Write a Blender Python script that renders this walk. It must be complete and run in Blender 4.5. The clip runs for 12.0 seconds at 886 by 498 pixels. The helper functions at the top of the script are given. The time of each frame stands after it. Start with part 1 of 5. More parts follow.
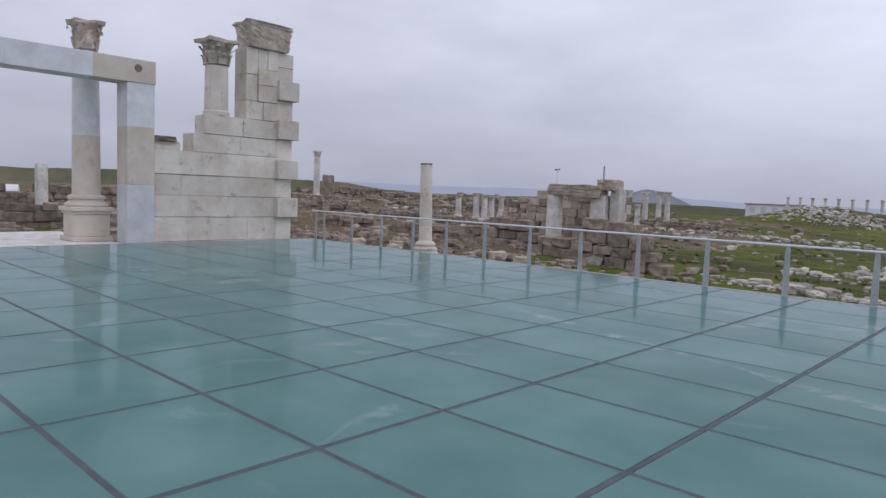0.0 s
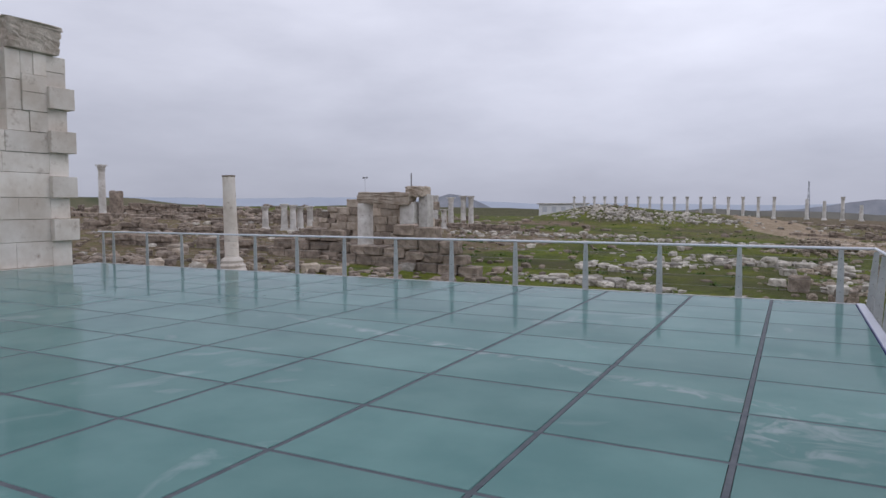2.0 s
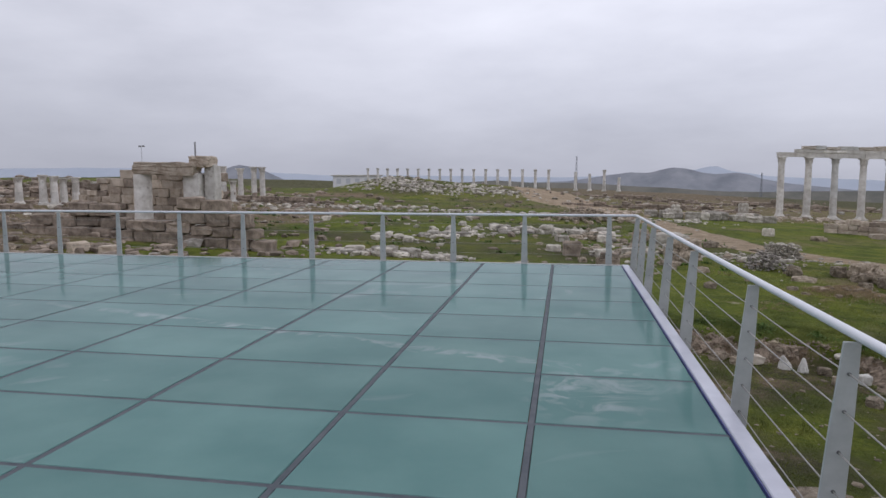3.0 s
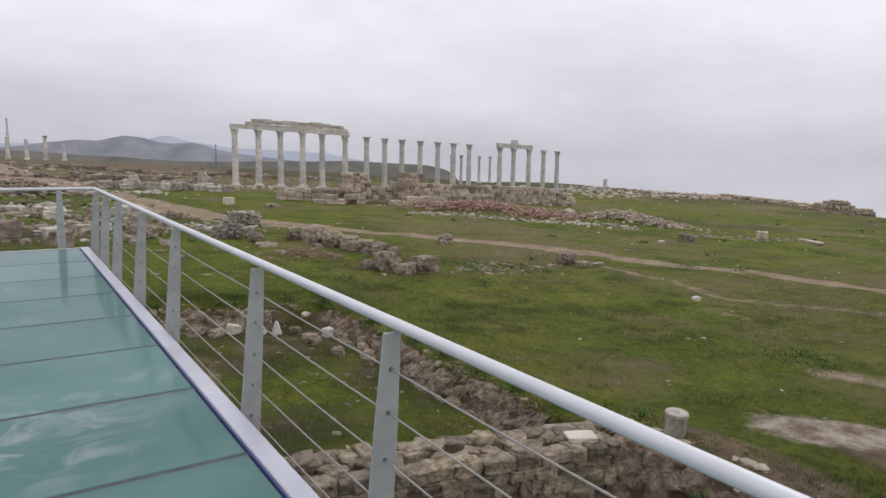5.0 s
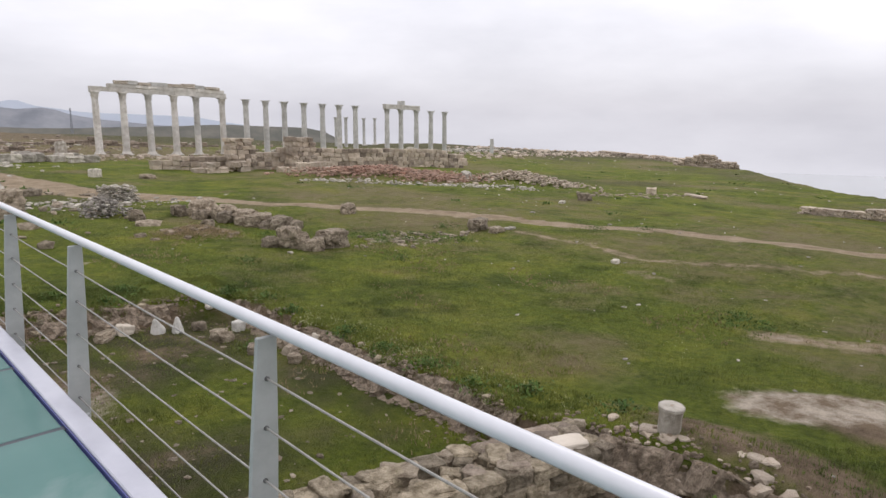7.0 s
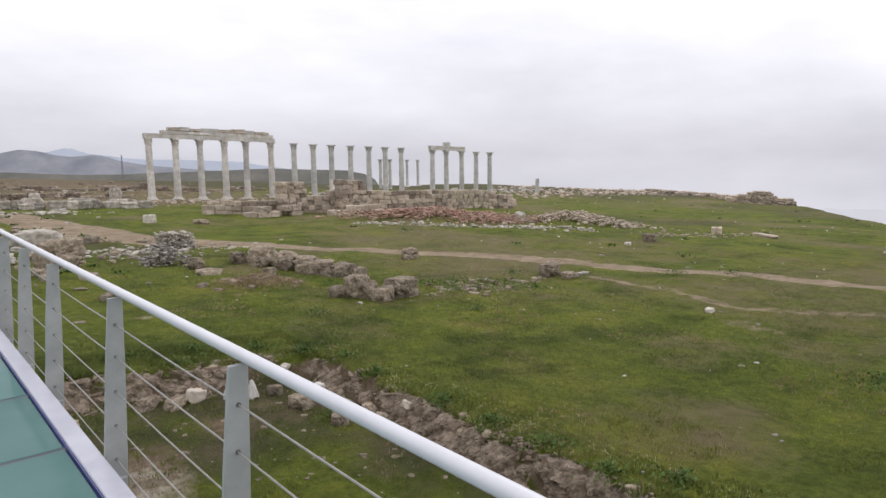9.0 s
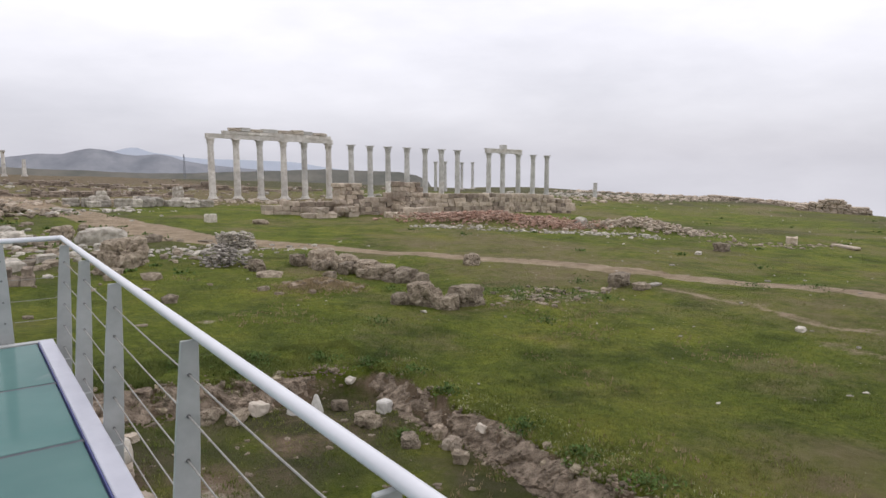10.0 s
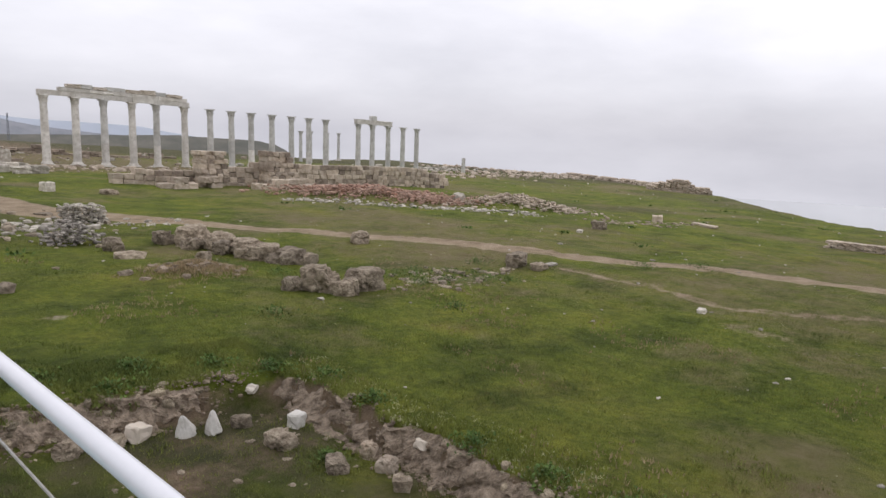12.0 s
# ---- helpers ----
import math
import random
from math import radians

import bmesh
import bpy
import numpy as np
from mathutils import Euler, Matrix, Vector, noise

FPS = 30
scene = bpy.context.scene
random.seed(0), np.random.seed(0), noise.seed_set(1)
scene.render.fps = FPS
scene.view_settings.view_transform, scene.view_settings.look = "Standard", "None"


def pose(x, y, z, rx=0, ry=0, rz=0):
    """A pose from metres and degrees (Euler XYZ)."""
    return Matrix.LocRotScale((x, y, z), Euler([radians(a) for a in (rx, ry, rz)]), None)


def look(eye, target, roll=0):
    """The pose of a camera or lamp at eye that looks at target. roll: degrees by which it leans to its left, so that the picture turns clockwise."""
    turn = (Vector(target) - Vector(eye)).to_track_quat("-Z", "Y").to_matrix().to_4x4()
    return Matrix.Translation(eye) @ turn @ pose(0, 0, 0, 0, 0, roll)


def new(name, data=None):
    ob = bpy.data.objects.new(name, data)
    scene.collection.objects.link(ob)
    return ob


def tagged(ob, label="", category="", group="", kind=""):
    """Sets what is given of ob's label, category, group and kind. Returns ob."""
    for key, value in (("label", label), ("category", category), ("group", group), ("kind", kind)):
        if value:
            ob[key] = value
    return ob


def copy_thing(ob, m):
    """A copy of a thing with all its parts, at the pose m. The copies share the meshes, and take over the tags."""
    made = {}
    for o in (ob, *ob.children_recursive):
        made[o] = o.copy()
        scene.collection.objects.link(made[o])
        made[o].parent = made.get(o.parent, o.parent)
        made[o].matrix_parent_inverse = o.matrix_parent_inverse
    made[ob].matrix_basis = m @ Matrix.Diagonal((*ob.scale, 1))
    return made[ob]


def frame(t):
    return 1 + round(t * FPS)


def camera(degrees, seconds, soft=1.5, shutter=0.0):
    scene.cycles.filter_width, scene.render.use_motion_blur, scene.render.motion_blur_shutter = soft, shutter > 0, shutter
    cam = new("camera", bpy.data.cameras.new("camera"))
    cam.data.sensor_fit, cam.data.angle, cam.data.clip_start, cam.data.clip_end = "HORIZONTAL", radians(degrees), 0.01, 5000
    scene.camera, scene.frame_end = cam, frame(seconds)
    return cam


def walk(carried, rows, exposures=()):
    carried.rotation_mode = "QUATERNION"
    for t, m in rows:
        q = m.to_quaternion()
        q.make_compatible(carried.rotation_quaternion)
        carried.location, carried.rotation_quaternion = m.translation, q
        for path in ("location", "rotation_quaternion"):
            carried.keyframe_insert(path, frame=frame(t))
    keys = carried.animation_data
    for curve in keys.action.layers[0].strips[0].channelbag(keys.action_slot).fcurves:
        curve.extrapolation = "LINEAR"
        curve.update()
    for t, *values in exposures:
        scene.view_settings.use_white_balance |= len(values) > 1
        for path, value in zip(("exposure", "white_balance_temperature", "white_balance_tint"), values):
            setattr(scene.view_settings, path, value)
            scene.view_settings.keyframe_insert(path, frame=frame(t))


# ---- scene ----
cam = camera(66.4, 12.0, 1.5)
PATH = [
    (0, (-0.988, -13.934, 1.687), (-2.355, -12.484, 1.525), 2.1),
    (0.5, (-1.101, -13.998, 1.730), (-2.315, -12.418, 1.551), 1.3),
    (1, (-1.133, -14.042, 1.738), (-2.213, -12.364, 1.603), 0.3),
    (1.5, (-1.216, -13.941, 1.698), (-2.195, -12.201, 1.584), 0.4),
    (2, (-1.255, -13.711, 1.712), (-2.174, -11.939, 1.584), -0.2),
    (2.5, (-1.253, -13.560, 1.671), (-1.973, -11.702, 1.499), -0.3),
    (3, (-1.373, -13.493, 1.696), (-1.724, -11.535, 1.484), -0.1),
    (3.2, (-1.427, -13.488, 1.687), (-1.617, -11.508, 1.475), -0.3),
    (4.8, (-1.348, -12.598, 1.652), (-0.399, -10.858, 1.386), 0.4),
    (5, (-1.346, -12.434, 1.657), (-0.253, -10.783, 1.371), 1.1),
    (5.5, (-1.259, -12.006, 1.658), (0.114, -10.593, 1.313), 1.9),
    (6, (-1.232, -11.515, 1.664), (0.049, -10.005, 1.380), 0.6),
    (6.5, (-1.198, -11.013, 1.631), (0.223, -9.651, 1.271), 1.3),
    (7, (-1.143, -10.453, 1.694), (0.205, -9.029, 1.302), 0.3),
    (9, (-1.021, -8.489, 1.691), (0.257, -6.976, 1.415), -0.7),
    (9.5, (-0.893, -7.972, 1.723), (0.363, -6.439, 1.456), -0.6),
    (10, (-0.807, -7.412, 1.703), (0.354, -5.805, 1.435), -0.1),
    (10.5, (-0.690, -6.938, 1.682), (0.627, -5.457, 1.411), 1),
    (11, (-0.637, -6.360, 1.709), (0.634, -4.840, 1.439), 0.5),
    (11.5, (-0.601, -5.793, 1.660), (0.757, -4.357, 1.358), 1.6),
    (12, (-0.504, -5.208, 1.617), (0.956, -3.883, 1.277), 2),
]
EXPOSURES = [(0, -0.58, 5900, 17), (2.5, -0.58, 6050, 16), (3.2, -0.52, 6150, 15), (5, -0.34, 6450, 14), (5.5, -0.22, 6500, 14), (6.5, -0.14, 6500, 14), (7, -0.04, 6550, 14), (9, -0.08, 6500, 14), (10.5, -0.14, 6500, 14), (12, -0.13, 6500, 14)]
walk(cam, [(t, look(eye, target, roll)) for t, eye, target, roll in PATH], EXPOSURES)

# ---- light ----
world = bpy.data.worlds.new("world")
scene.world = world
world.use_nodes = True
wn, wl = world.node_tree.nodes, world.node_tree.links
wbg = wn["Background"]
sky = wn.new("ShaderNodeTexSky")
sky.sky_type, sky.sun_disc = "NISHITA", False
sky.sun_elevation, sky.sun_rotation = radians(50), radians(60)
wco = wn.new("ShaderNodeTexCoord")
wmap = wn.new("ShaderNodeMapping")
wmap.inputs["Scale"].default_value = (1.0, 1.0, 3.2)
cloud = wn.new("ShaderNodeTexNoise")
cloud.inputs["Scale"].default_value, cloud.inputs["Detail"].default_value, cloud.inputs["Roughness"].default_value = 2.1, 6, 0.55
cramp = wn.new("ShaderNodeValToRGB")
cramp.color_ramp.elements[0].position, cramp.color_ramp.elements[0].color = 0.30, (0.88, 0.885, 0.92, 1)
cramp.color_ramp.elements[1].position, cramp.color_ramp.elements[1].color = 0.68, (1.18, 1.18, 1.20, 1)
scat = wn.new("ShaderNodeMix")
scat.data_type = "RGBA"
scat.inputs["Factor"].default_value = 0.92
dim = wn.new("ShaderNodeMix")
dim.data_type, dim.blend_type = "RGBA", "MULTIPLY"
dim.inputs["Factor"].default_value = 1.0
dim.inputs["B"].default_value = (0.1, 0.1, 0.1, 1)
wl.new(wco.outputs["Generated"], wmap.inputs["Vector"])
wl.new(wmap.outputs["Vector"], cloud.inputs["Vector"])
wl.new(cloud.outputs["Fac"], cramp.inputs["Fac"])
wl.new(sky.outputs["Color"], dim.inputs["A"])
wl.new(dim.outputs["Result"], scat.inputs["A"])
wl.new(cramp.outputs["Color"], scat.inputs["B"])
# the overcast is duller and bluer towards the horizon
wsep = wn.new("ShaderNodeSeparateXYZ")
wl.new(wco.outputs["Generated"], wsep.inputs["Vector"])
hramp = wn.new("ShaderNodeValToRGB")
hramp.color_ramp.elements[0].position, hramp.color_ramp.elements[0].color = 0.0, (0.66, 0.675, 0.715, 1)
hramp.color_ramp.elements[1].position, hramp.color_ramp.elements[1].color = 0.34, (1.30, 1.30, 1.30, 1)
hramp.color_ramp.elements.new(1.0).color = (1.0, 1.0, 1.0, 1)
wl.new(wsep.outputs["Z"], hramp.inputs["Fac"])
hmul = wn.new("ShaderNodeMix")
hmul.data_type, hmul.blend_type = "RGBA", "MULTIPLY"
hmul.inputs["Factor"].default_value = 1.0
wl.new(scat.outputs["Result"], hmul.inputs["A"])
wl.new(hramp.outputs["Color"], hmul.inputs["B"])
# the cloud lies heavier to the west
xramp = wn.new("ShaderNodeMapRange")
xramp.inputs["From Min"].default_value, xramp.inputs["From Max"].default_value = -0.95, -0.1
xramp.inputs["To Min"].default_value, xramp.inputs["To Max"].default_value = 0.88, 1.09
wl.new(wsep.outputs["X"], xramp.inputs["Value"])
xmul = wn.new("ShaderNodeVectorMath")
xmul.operation = "SCALE"
wl.new(hmul.outputs["Result"], xmul.inputs[0])
wl.new(xramp.outputs["Result"], xmul.inputs["Scale"])
wl.new(xmul.outputs["Vector"], wbg.inputs["Color"])
wbg.inputs["Strength"].default_value = 1.0

sun = new("sun", bpy.data.lights.new("sun", "SUN"))
sun.data.energy, sun.data.angle, sun.data.color = 0.5, radians(25), (1.0, 0.96, 0.9)
sun.matrix_world = look((60, 35, 80), (0, 0, 0))


# ---- materials ----
def mat(name, base, second=None, scale=2.0, rough=0.85, bump=0.3, fine=25.0, metal=0.0, spread=(0.35, 0.65), stain=None, vary=0.0, bump_dist=0.02):
    """A surface with colour variation at two scales and relief, in metres."""
    m = bpy.data.materials.new(name)
    m.use_nodes = True
    n, l = m.node_tree.nodes, m.node_tree.links
    b = n["Principled BSDF"]
    b.inputs["Roughness"].default_value, b.inputs["Metallic"].default_value = rough, metal
    geo = n.new("ShaderNodeNewGeometry")
    t1 = n.new("ShaderNodeTexNoise")
    t1.inputs["Scale"].default_value, t1.inputs["Detail"].default_value, t1.inputs["Roughness"].default_value = scale, 8, 0.65
    l.new(geo.outputs["Position"], t1.inputs["Vector"])
    r1 = n.new("ShaderNodeValToRGB")
    r1.color_ramp.elements[0].position, r1.color_ramp.elements[1].position = spread
    r1.color_ramp.elements[0].color = (*base, 1)
    r1.color_ramp.elements[1].color = (*(second or base), 1)
    l.new(t1.outputs["Fac"], r1.inputs["Fac"])
    out = r1.outputs["Color"]
    t2 = n.new("ShaderNodeTexNoise")
    t2.inputs["Scale"].default_value, t2.inputs["Detail"].default_value, t2.inputs["Roughness"].default_value = fine, 6, 0.7
    l.new(geo.outputs["Position"], t2.inputs["Vector"])
    if stain:
        r2 = n.new("ShaderNodeValToRGB")
        r2.color_ramp.elements[0].position, r2.color_ramp.elements[1].position = 0.56, 0.70
        t3 = n.new("ShaderNodeTexNoise")
        t3.inputs["Scale"].default_value, t3.inputs["Detail"].default_value, t3.inputs["Roughness"].default_value = scale * 2.7, 10, 0.75
        l.new(geo.outputs["Position"], t3.inputs["Vector"])
        l.new(t3.outputs["Fac"], r2.inputs["Fac"])
        mx = n.new("ShaderNodeMix")
        mx.data_type = "RGBA"
        l.new(r2.outputs["Color"], mx.inputs["Factor"])
        l.new(out, mx.inputs["A"])
        mx.inputs["B"].default_value = (*stain, 1)
        out = mx.outputs["Result"]
    if vary:
        info = n.new("ShaderNodeObjectInfo")
        isl = n.new("ShaderNodeMath")
        isl.operation = "ADD"
        l.new(info.outputs["Random"], isl.inputs[0])
        l.new(geo.outputs["Random Per Island"], isl.inputs[1])
        fr = n.new("ShaderNodeMath")
        fr.operation = "FRACT"
        l.new(isl.outputs[0], fr.inputs[0])
        mr = n.new("ShaderNodeMapRange")
        mr.inputs["To Min"].default_value, mr.inputs["To Max"].default_value = 1 - vary, 1 + vary * 0.6
        l.new(fr.outputs[0], mr.inputs["Value"])
        hs = n.new("ShaderNodeHueSaturation")
        l.new(mr.outputs["Result"], hs.inputs["Value"])
        l.new(out, hs.inputs["Color"])
        out = hs.outputs["Color"]
    l.new(out, b.inputs["Base Color"])
    if bump:
        ad = n.new("ShaderNodeMath")
        ad.operation = "ADD"
        l.new(t1.outputs["Fac"], ad.inputs[0])
        l.new(t2.outputs["Fac"], ad.inputs[1])
        bp = n.new("ShaderNodeBump")
        bp.inputs["Strength"].default_value, bp.inputs["Distance"].default_value = bump, bump_dist
        l.new(ad.outputs[0], bp.inputs["Height"])
        l.new(bp.outputs["Normal"], b.inputs["Normal"])
    return m


MARBLE = mat("weathered_marble", (0.50, 0.465, 0.415), (0.75, 0.725, 0.68), 1.7, 0.75, 0.5, 26, stain=(0.25, 0.215, 0.17), vary=0.18)
MARBLE_NEW = mat("pale_grey_marble", (0.56, 0.56, 0.58), (0.74, 0.74, 0.76), 1.6, 0.6, 0.2, 30, vary=0.08)
TRAVERTINE = mat("buff_travertine", (0.58, 0.51, 0.43), (0.78, 0.73, 0.66), 0.9, 0.85, 0.6, 22, stain=(0.37, 0.295, 0.225), vary=0.14)
RUIN = mat("brown_ruin_stone", (0.185, 0.145, 0.112), (0.41, 0.335, 0.265), 2.6, 0.95, 1.0, 11, stain=(0.115, 0.095, 0.07), vary=0.35, bump_dist=0.06)
ROCK = mat("lichen_grey_rock", (0.19, 0.148, 0.105), (0.50, 0.42, 0.32), 5.5, 0.95, 1.0, 20, stain=(0.12, 0.098, 0.052), vary=0.3, bump_dist=0.07)
BRICK = mat("red_brick_rubble", (0.34, 0.18, 0.125), (0.46, 0.335, 0.265), 0.8, 0.9, 0.8, 14, vary=0.3)
WHITE_ROCK = mat("white_marble_fragment", (0.30, 0.265, 0.215), (0.64, 0.595, 0.52), 3.2, 0.8, 0.9, 14, stain=(0.19, 0.165, 0.13), vary=0.42)
BUFF = mat("buff_ruin_stone", (0.37, 0.295, 0.222), (0.60, 0.515, 0.42), 2.2, 0.9, 0.9, 16, stain=(0.25, 0.195, 0.145), vary=0.28, bump_dist=0.03)
CLOD = mat("dry_brown_earth_clod", (0.17, 0.13, 0.092), (0.36, 0.285, 0.21), 5.0, 0.95, 1.0, 22, stain=(0.085, 0.08, 0.04), vary=0.3, bump_dist=0.04)
MOSSY = mat("mossy_rubble_stone", (0.17, 0.135, 0.085), (0.50, 0.42, 0.31), 7.0, 0.95, 1.0, 24, stain=(0.115, 0.105, 0.022), vary=0.5, bump_dist=0.05)
CREAM = mat("cream_aged_marble", (0.56, 0.49, 0.405), (0.70, 0.63, 0.54), 0.8, 0.75, 0.35, 26, stain=(0.47, 0.40, 0.32), vary=0.06)
CARVED = mat("weathered_carved_limestone", (0.36, 0.305, 0.245), (0.62, 0.555, 0.475), 2.2, 0.9, 0.9, 20, stain=(0.22, 0.18, 0.14), vary=0.06, bump_dist=0.04)
SLOPE = mat("scrubby_green_slope", (0.062, 0.072, 0.030), (0.150, 0.130, 0.075), 0.045, 1.0, 0.0)
BANK = mat("crumbling_brown_earth", (0.150, 0.115, 0.082), (0.45, 0.36, 0.275), 6.5, 0.97, 1.0, 16, stain=(0.10, 0.085, 0.04), bump_dist=0.06)
STEEL = mat("grey_painted_steel", (0.36, 0.375, 0.37), (0.46, 0.475, 0.47), 4.0, 0.45, 0.05, 60, metal=0.2)
RAIL = mat("pale_painted_rail", (0.66, 0.67, 0.71), (0.72, 0.73, 0.77), 5.0, 0.32, 0.03, 60, metal=0.1)
CABLE = mat("steel_cable", (0.30, 0.29, 0.27), (0.40, 0.385, 0.355), 30.0, 0.5, 0.2, 200, metal=0.4)
BOLT = mat("dark_bolt", (0.17, 0.17, 0.17), (0.24, 0.24, 0.24), 30.0, 0.5, 0.1, 200, metal=0.8)
KERB = mat("pale_metal_kerb", (0.46, 0.47, 0.54), (0.56, 0.57, 0.64), 2.0, 0.35, 0.05, 40, metal=0.1)
SEAL = mat("dark_joint_seal", (0.050, 0.062, 0.075), (0.092, 0.102, 0.116), 6.0, 0.7, 0.08, 60)
# blue of the reflection along the kerb, as a fixed colour
BLUE = mat("painted_edge_reflection", (0.05, 0.06, 0.20), (0.08, 0.09, 0.27), 6.0, 0.4, 0.05, 60)
BEAM = mat("dark_steel_beam", (0.08, 0.09, 0.095), (0.12, 0.13, 0.135), 4.0, 0.5, 0.1, 40, metal=0.5)
LEAF = mat("green_weed_leaf", (0.055, 0.105, 0.020), (0.115, 0.180, 0.035), 0.8, 0.95, 0.0, 20, vary=0.35)
GRASSY = mat("short_green_grass", (0.088, 0.126, 0.022), (0.25, 0.27, 0.055), 0.55, 0.75, 0.0, 20, vary=0.35)
BANK_GRASS = mat("yellow_green_grass", (0.13, 0.17, 0.028), (0.26, 0.28, 0.06), 1.2, 0.75, 0.0, 20, vary=0.35)
DRY = mat("dry_brown_grass", (0.27, 0.195, 0.105), (0.42, 0.33, 0.195), 1.0, 0.85, 0.0, 20, vary=0.3)
# HILL and HILL_FAR carry the aerial haze in their base colours
HILL = mat("haze_tinted_hill", (0.165, 0.178, 0.205), (0.26, 0.27, 0.295), 0.012, 1.0, 0.0)
HILL_FAR = mat("haze_paled_far_hill", (0.36, 0.40, 0.47), (0.40, 0.44, 0.51), 0.004, 1.0, 0.0)
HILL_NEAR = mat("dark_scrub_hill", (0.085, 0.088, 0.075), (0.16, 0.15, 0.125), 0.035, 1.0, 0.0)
# near-sky grey: haze as plain surface colour, reused on the pole and windows
MIST_TINT = mat("pale_mist_tint", (0.56, 0.575, 0.60), (0.62, 0.635, 0.66), 0.004, 1.0, 0.0)
CANVAS = mat("white_canvas", (0.74, 0.74, 0.74), (0.80, 0.80, 0.80), 1.0, 0.8, 0.1)
POLE = mat("grey_pole", (0.22, 0.22, 0.23), (0.28, 0.28, 0.29), 1.0, 0.6, 0.0)


def glass_material():
    m = bpy.data.materials.new("dusty_teal_glass")
    m.use_nodes = True
    n, l = m.node_tree.nodes, m.node_tree.links
    b = n["Principled BSDF"]
    geo = n.new("ShaderNodeNewGeometry")
    t1 = n.new("ShaderNodeTexNoise")
    t1.inputs["Scale"].default_value, t1.inputs["Detail"].default_value = 0.9, 5
    l.new(geo.outputs["Position"], t1.inputs["Vector"])
    r1 = n.new("ShaderNodeValToRGB")
    r1.color_ramp.elements[0].position, r1.color_ramp.elements[1].position = 0.35, 0.7
    r1.color_ramp.elements[0].color = (0.142, 0.270, 0.260, 1)
    r1.color_ramp.elements[1].color = (0.200, 0.345, 0.327, 1)
    l.new(t1.outputs["Fac"], r1.inputs["Fac"])
    # chalky dried puddles and scuffs
    t3 = n.new("ShaderNodeTexNoise")
    t3.inputs["Scale"].default_value, t3.inputs["Detail"].default_value, t3.inputs["Distortion"].default_value = 0.75, 9, 1.2
    l.new(geo.outputs["Position"], t3.inputs["Vector"])
    r3 = n.new("ShaderNodeValToRGB")
    r3.color_ramp.elements[0].position, r3.color_ramp.elements[1].position = 0.63, 0.74
    r3.color_ramp.elements[1].color = (0.5, 0.5, 0.5, 1)
    l.new(t3.outputs["Fac"], r3.inputs["Fac"])
    mx = n.new("ShaderNodeMix")
    mx.data_type = "RGBA"
    l.new(r3.outputs["Color"], mx.inputs["Factor"])
    l.new(r1.outputs["Color"], mx.inputs["A"])
    mx.inputs["B"].default_value = (0.42, 0.50, 0.50, 1)
    # a dried trickle across the floor and a smeared patch at its end
    sp = n.new("ShaderNodeSeparateXYZ")
    l.new(geo.outputs["Position"], sp.inputs["Vector"])

    def op(kind, a, c, d=0.0):
        q = n.new("ShaderNodeMath")
        q.operation = kind
        for i, v in enumerate((a, c, d)):
            if isinstance(v, (int, float)):
                q.inputs[i].default_value = v
            else:
                l.new(v, q.inputs[i])
        return q.outputs[0]

    def step(v, lo, hi):
        q = n.new("ShaderNodeMapRange")
        q.inputs["From Min"].default_value, q.inputs["From Max"].default_value = lo, hi
        l.new(v, q.inputs["Value"])
        return q.outputs["Result"]

    t4 = n.new("ShaderNodeTexNoise")
    t4.inputs["Scale"].default_value, t4.inputs["Detail"].default_value, t4.inputs["Distortion"].default_value = 2.6, 8, 1.5
    l.new(geo.outputs["Position"], t4.inputs["Vector"])
    wav = op("MULTIPLY_ADD", t4.outputs["Fac"], 0.5, -0.25)
    off = op("ADD", op("MULTIPLY_ADD", sp.outputs["X"], 0.283, 7.78), sp.outputs["Y"])
    near = step(op("ABSOLUTE", op("ADD", off, wav), 0), 0.13, 0.03)
    span = op("MULTIPLY", step(sp.outputs["X"], -7.6, -6.8), step(sp.outputs["X"], -0.6, -1.0))
    trickle = op("MULTIPLY", op("MULTIPLY", near, span), step(t4.outputs["Fac"], 0.44, 0.60))
    dx, dy = op("ADD", sp.outputs["X"], 1.15), op("ADD", sp.outputs["Y"], 8.19)
    rad = op("SQRT", op("ADD", op("MULTIPLY", dx, dx), op("MULTIPLY", op("MULTIPLY", dy, dy), 0.6)), 0)
    smear = op("MULTIPLY", step(rad, 0.62, 0.25), step(t4.outputs["Fac"], 0.48, 0.62))
    spots = op("MULTIPLY", op("MAXIMUM", trickle, smear), 0.55)
    mx2 = n.new("ShaderNodeMix")
    mx2.data_type = "RGBA"
    l.new(spots, mx2.inputs["Factor"])
    l.new(mx.outputs["Result"], mx2.inputs["A"])
    mx2.inputs["B"].default_value = (0.50, 0.55, 0.55, 1)
    mx = mx2
    info = n.new("ShaderNodeObjectInfo")
    mr = n.new("ShaderNodeMapRange")
    mr.inputs["To Min"].default_value, mr.inputs["To Max"].default_value = 0.90, 1.06
    l.new(info.outputs["Random"], mr.inputs["Value"])
    hs = n.new("ShaderNodeHueSaturation")
    l.new(mr.outputs["Result"], hs.inputs["Value"])
    l.new(mx.outputs["Result"], hs.inputs["Color"])
    l.new(hs.outputs["Color"], b.inputs["Base Color"])
    rr = n.new("ShaderNodeMapRange")
    rr.inputs["To Min"].default_value, rr.inputs["To Max"].default_value = 0.05, 0.13
    l.new(t1.outputs["Fac"], rr.inputs["Value"])
    l.new(rr.outputs["Result"], b.inputs["Roughness"])
    b.inputs["IOR"].default_value = 1.075
    b.inputs["Transmission Weight"].default_value = 0.30
    return m


GLASS = glass_material()


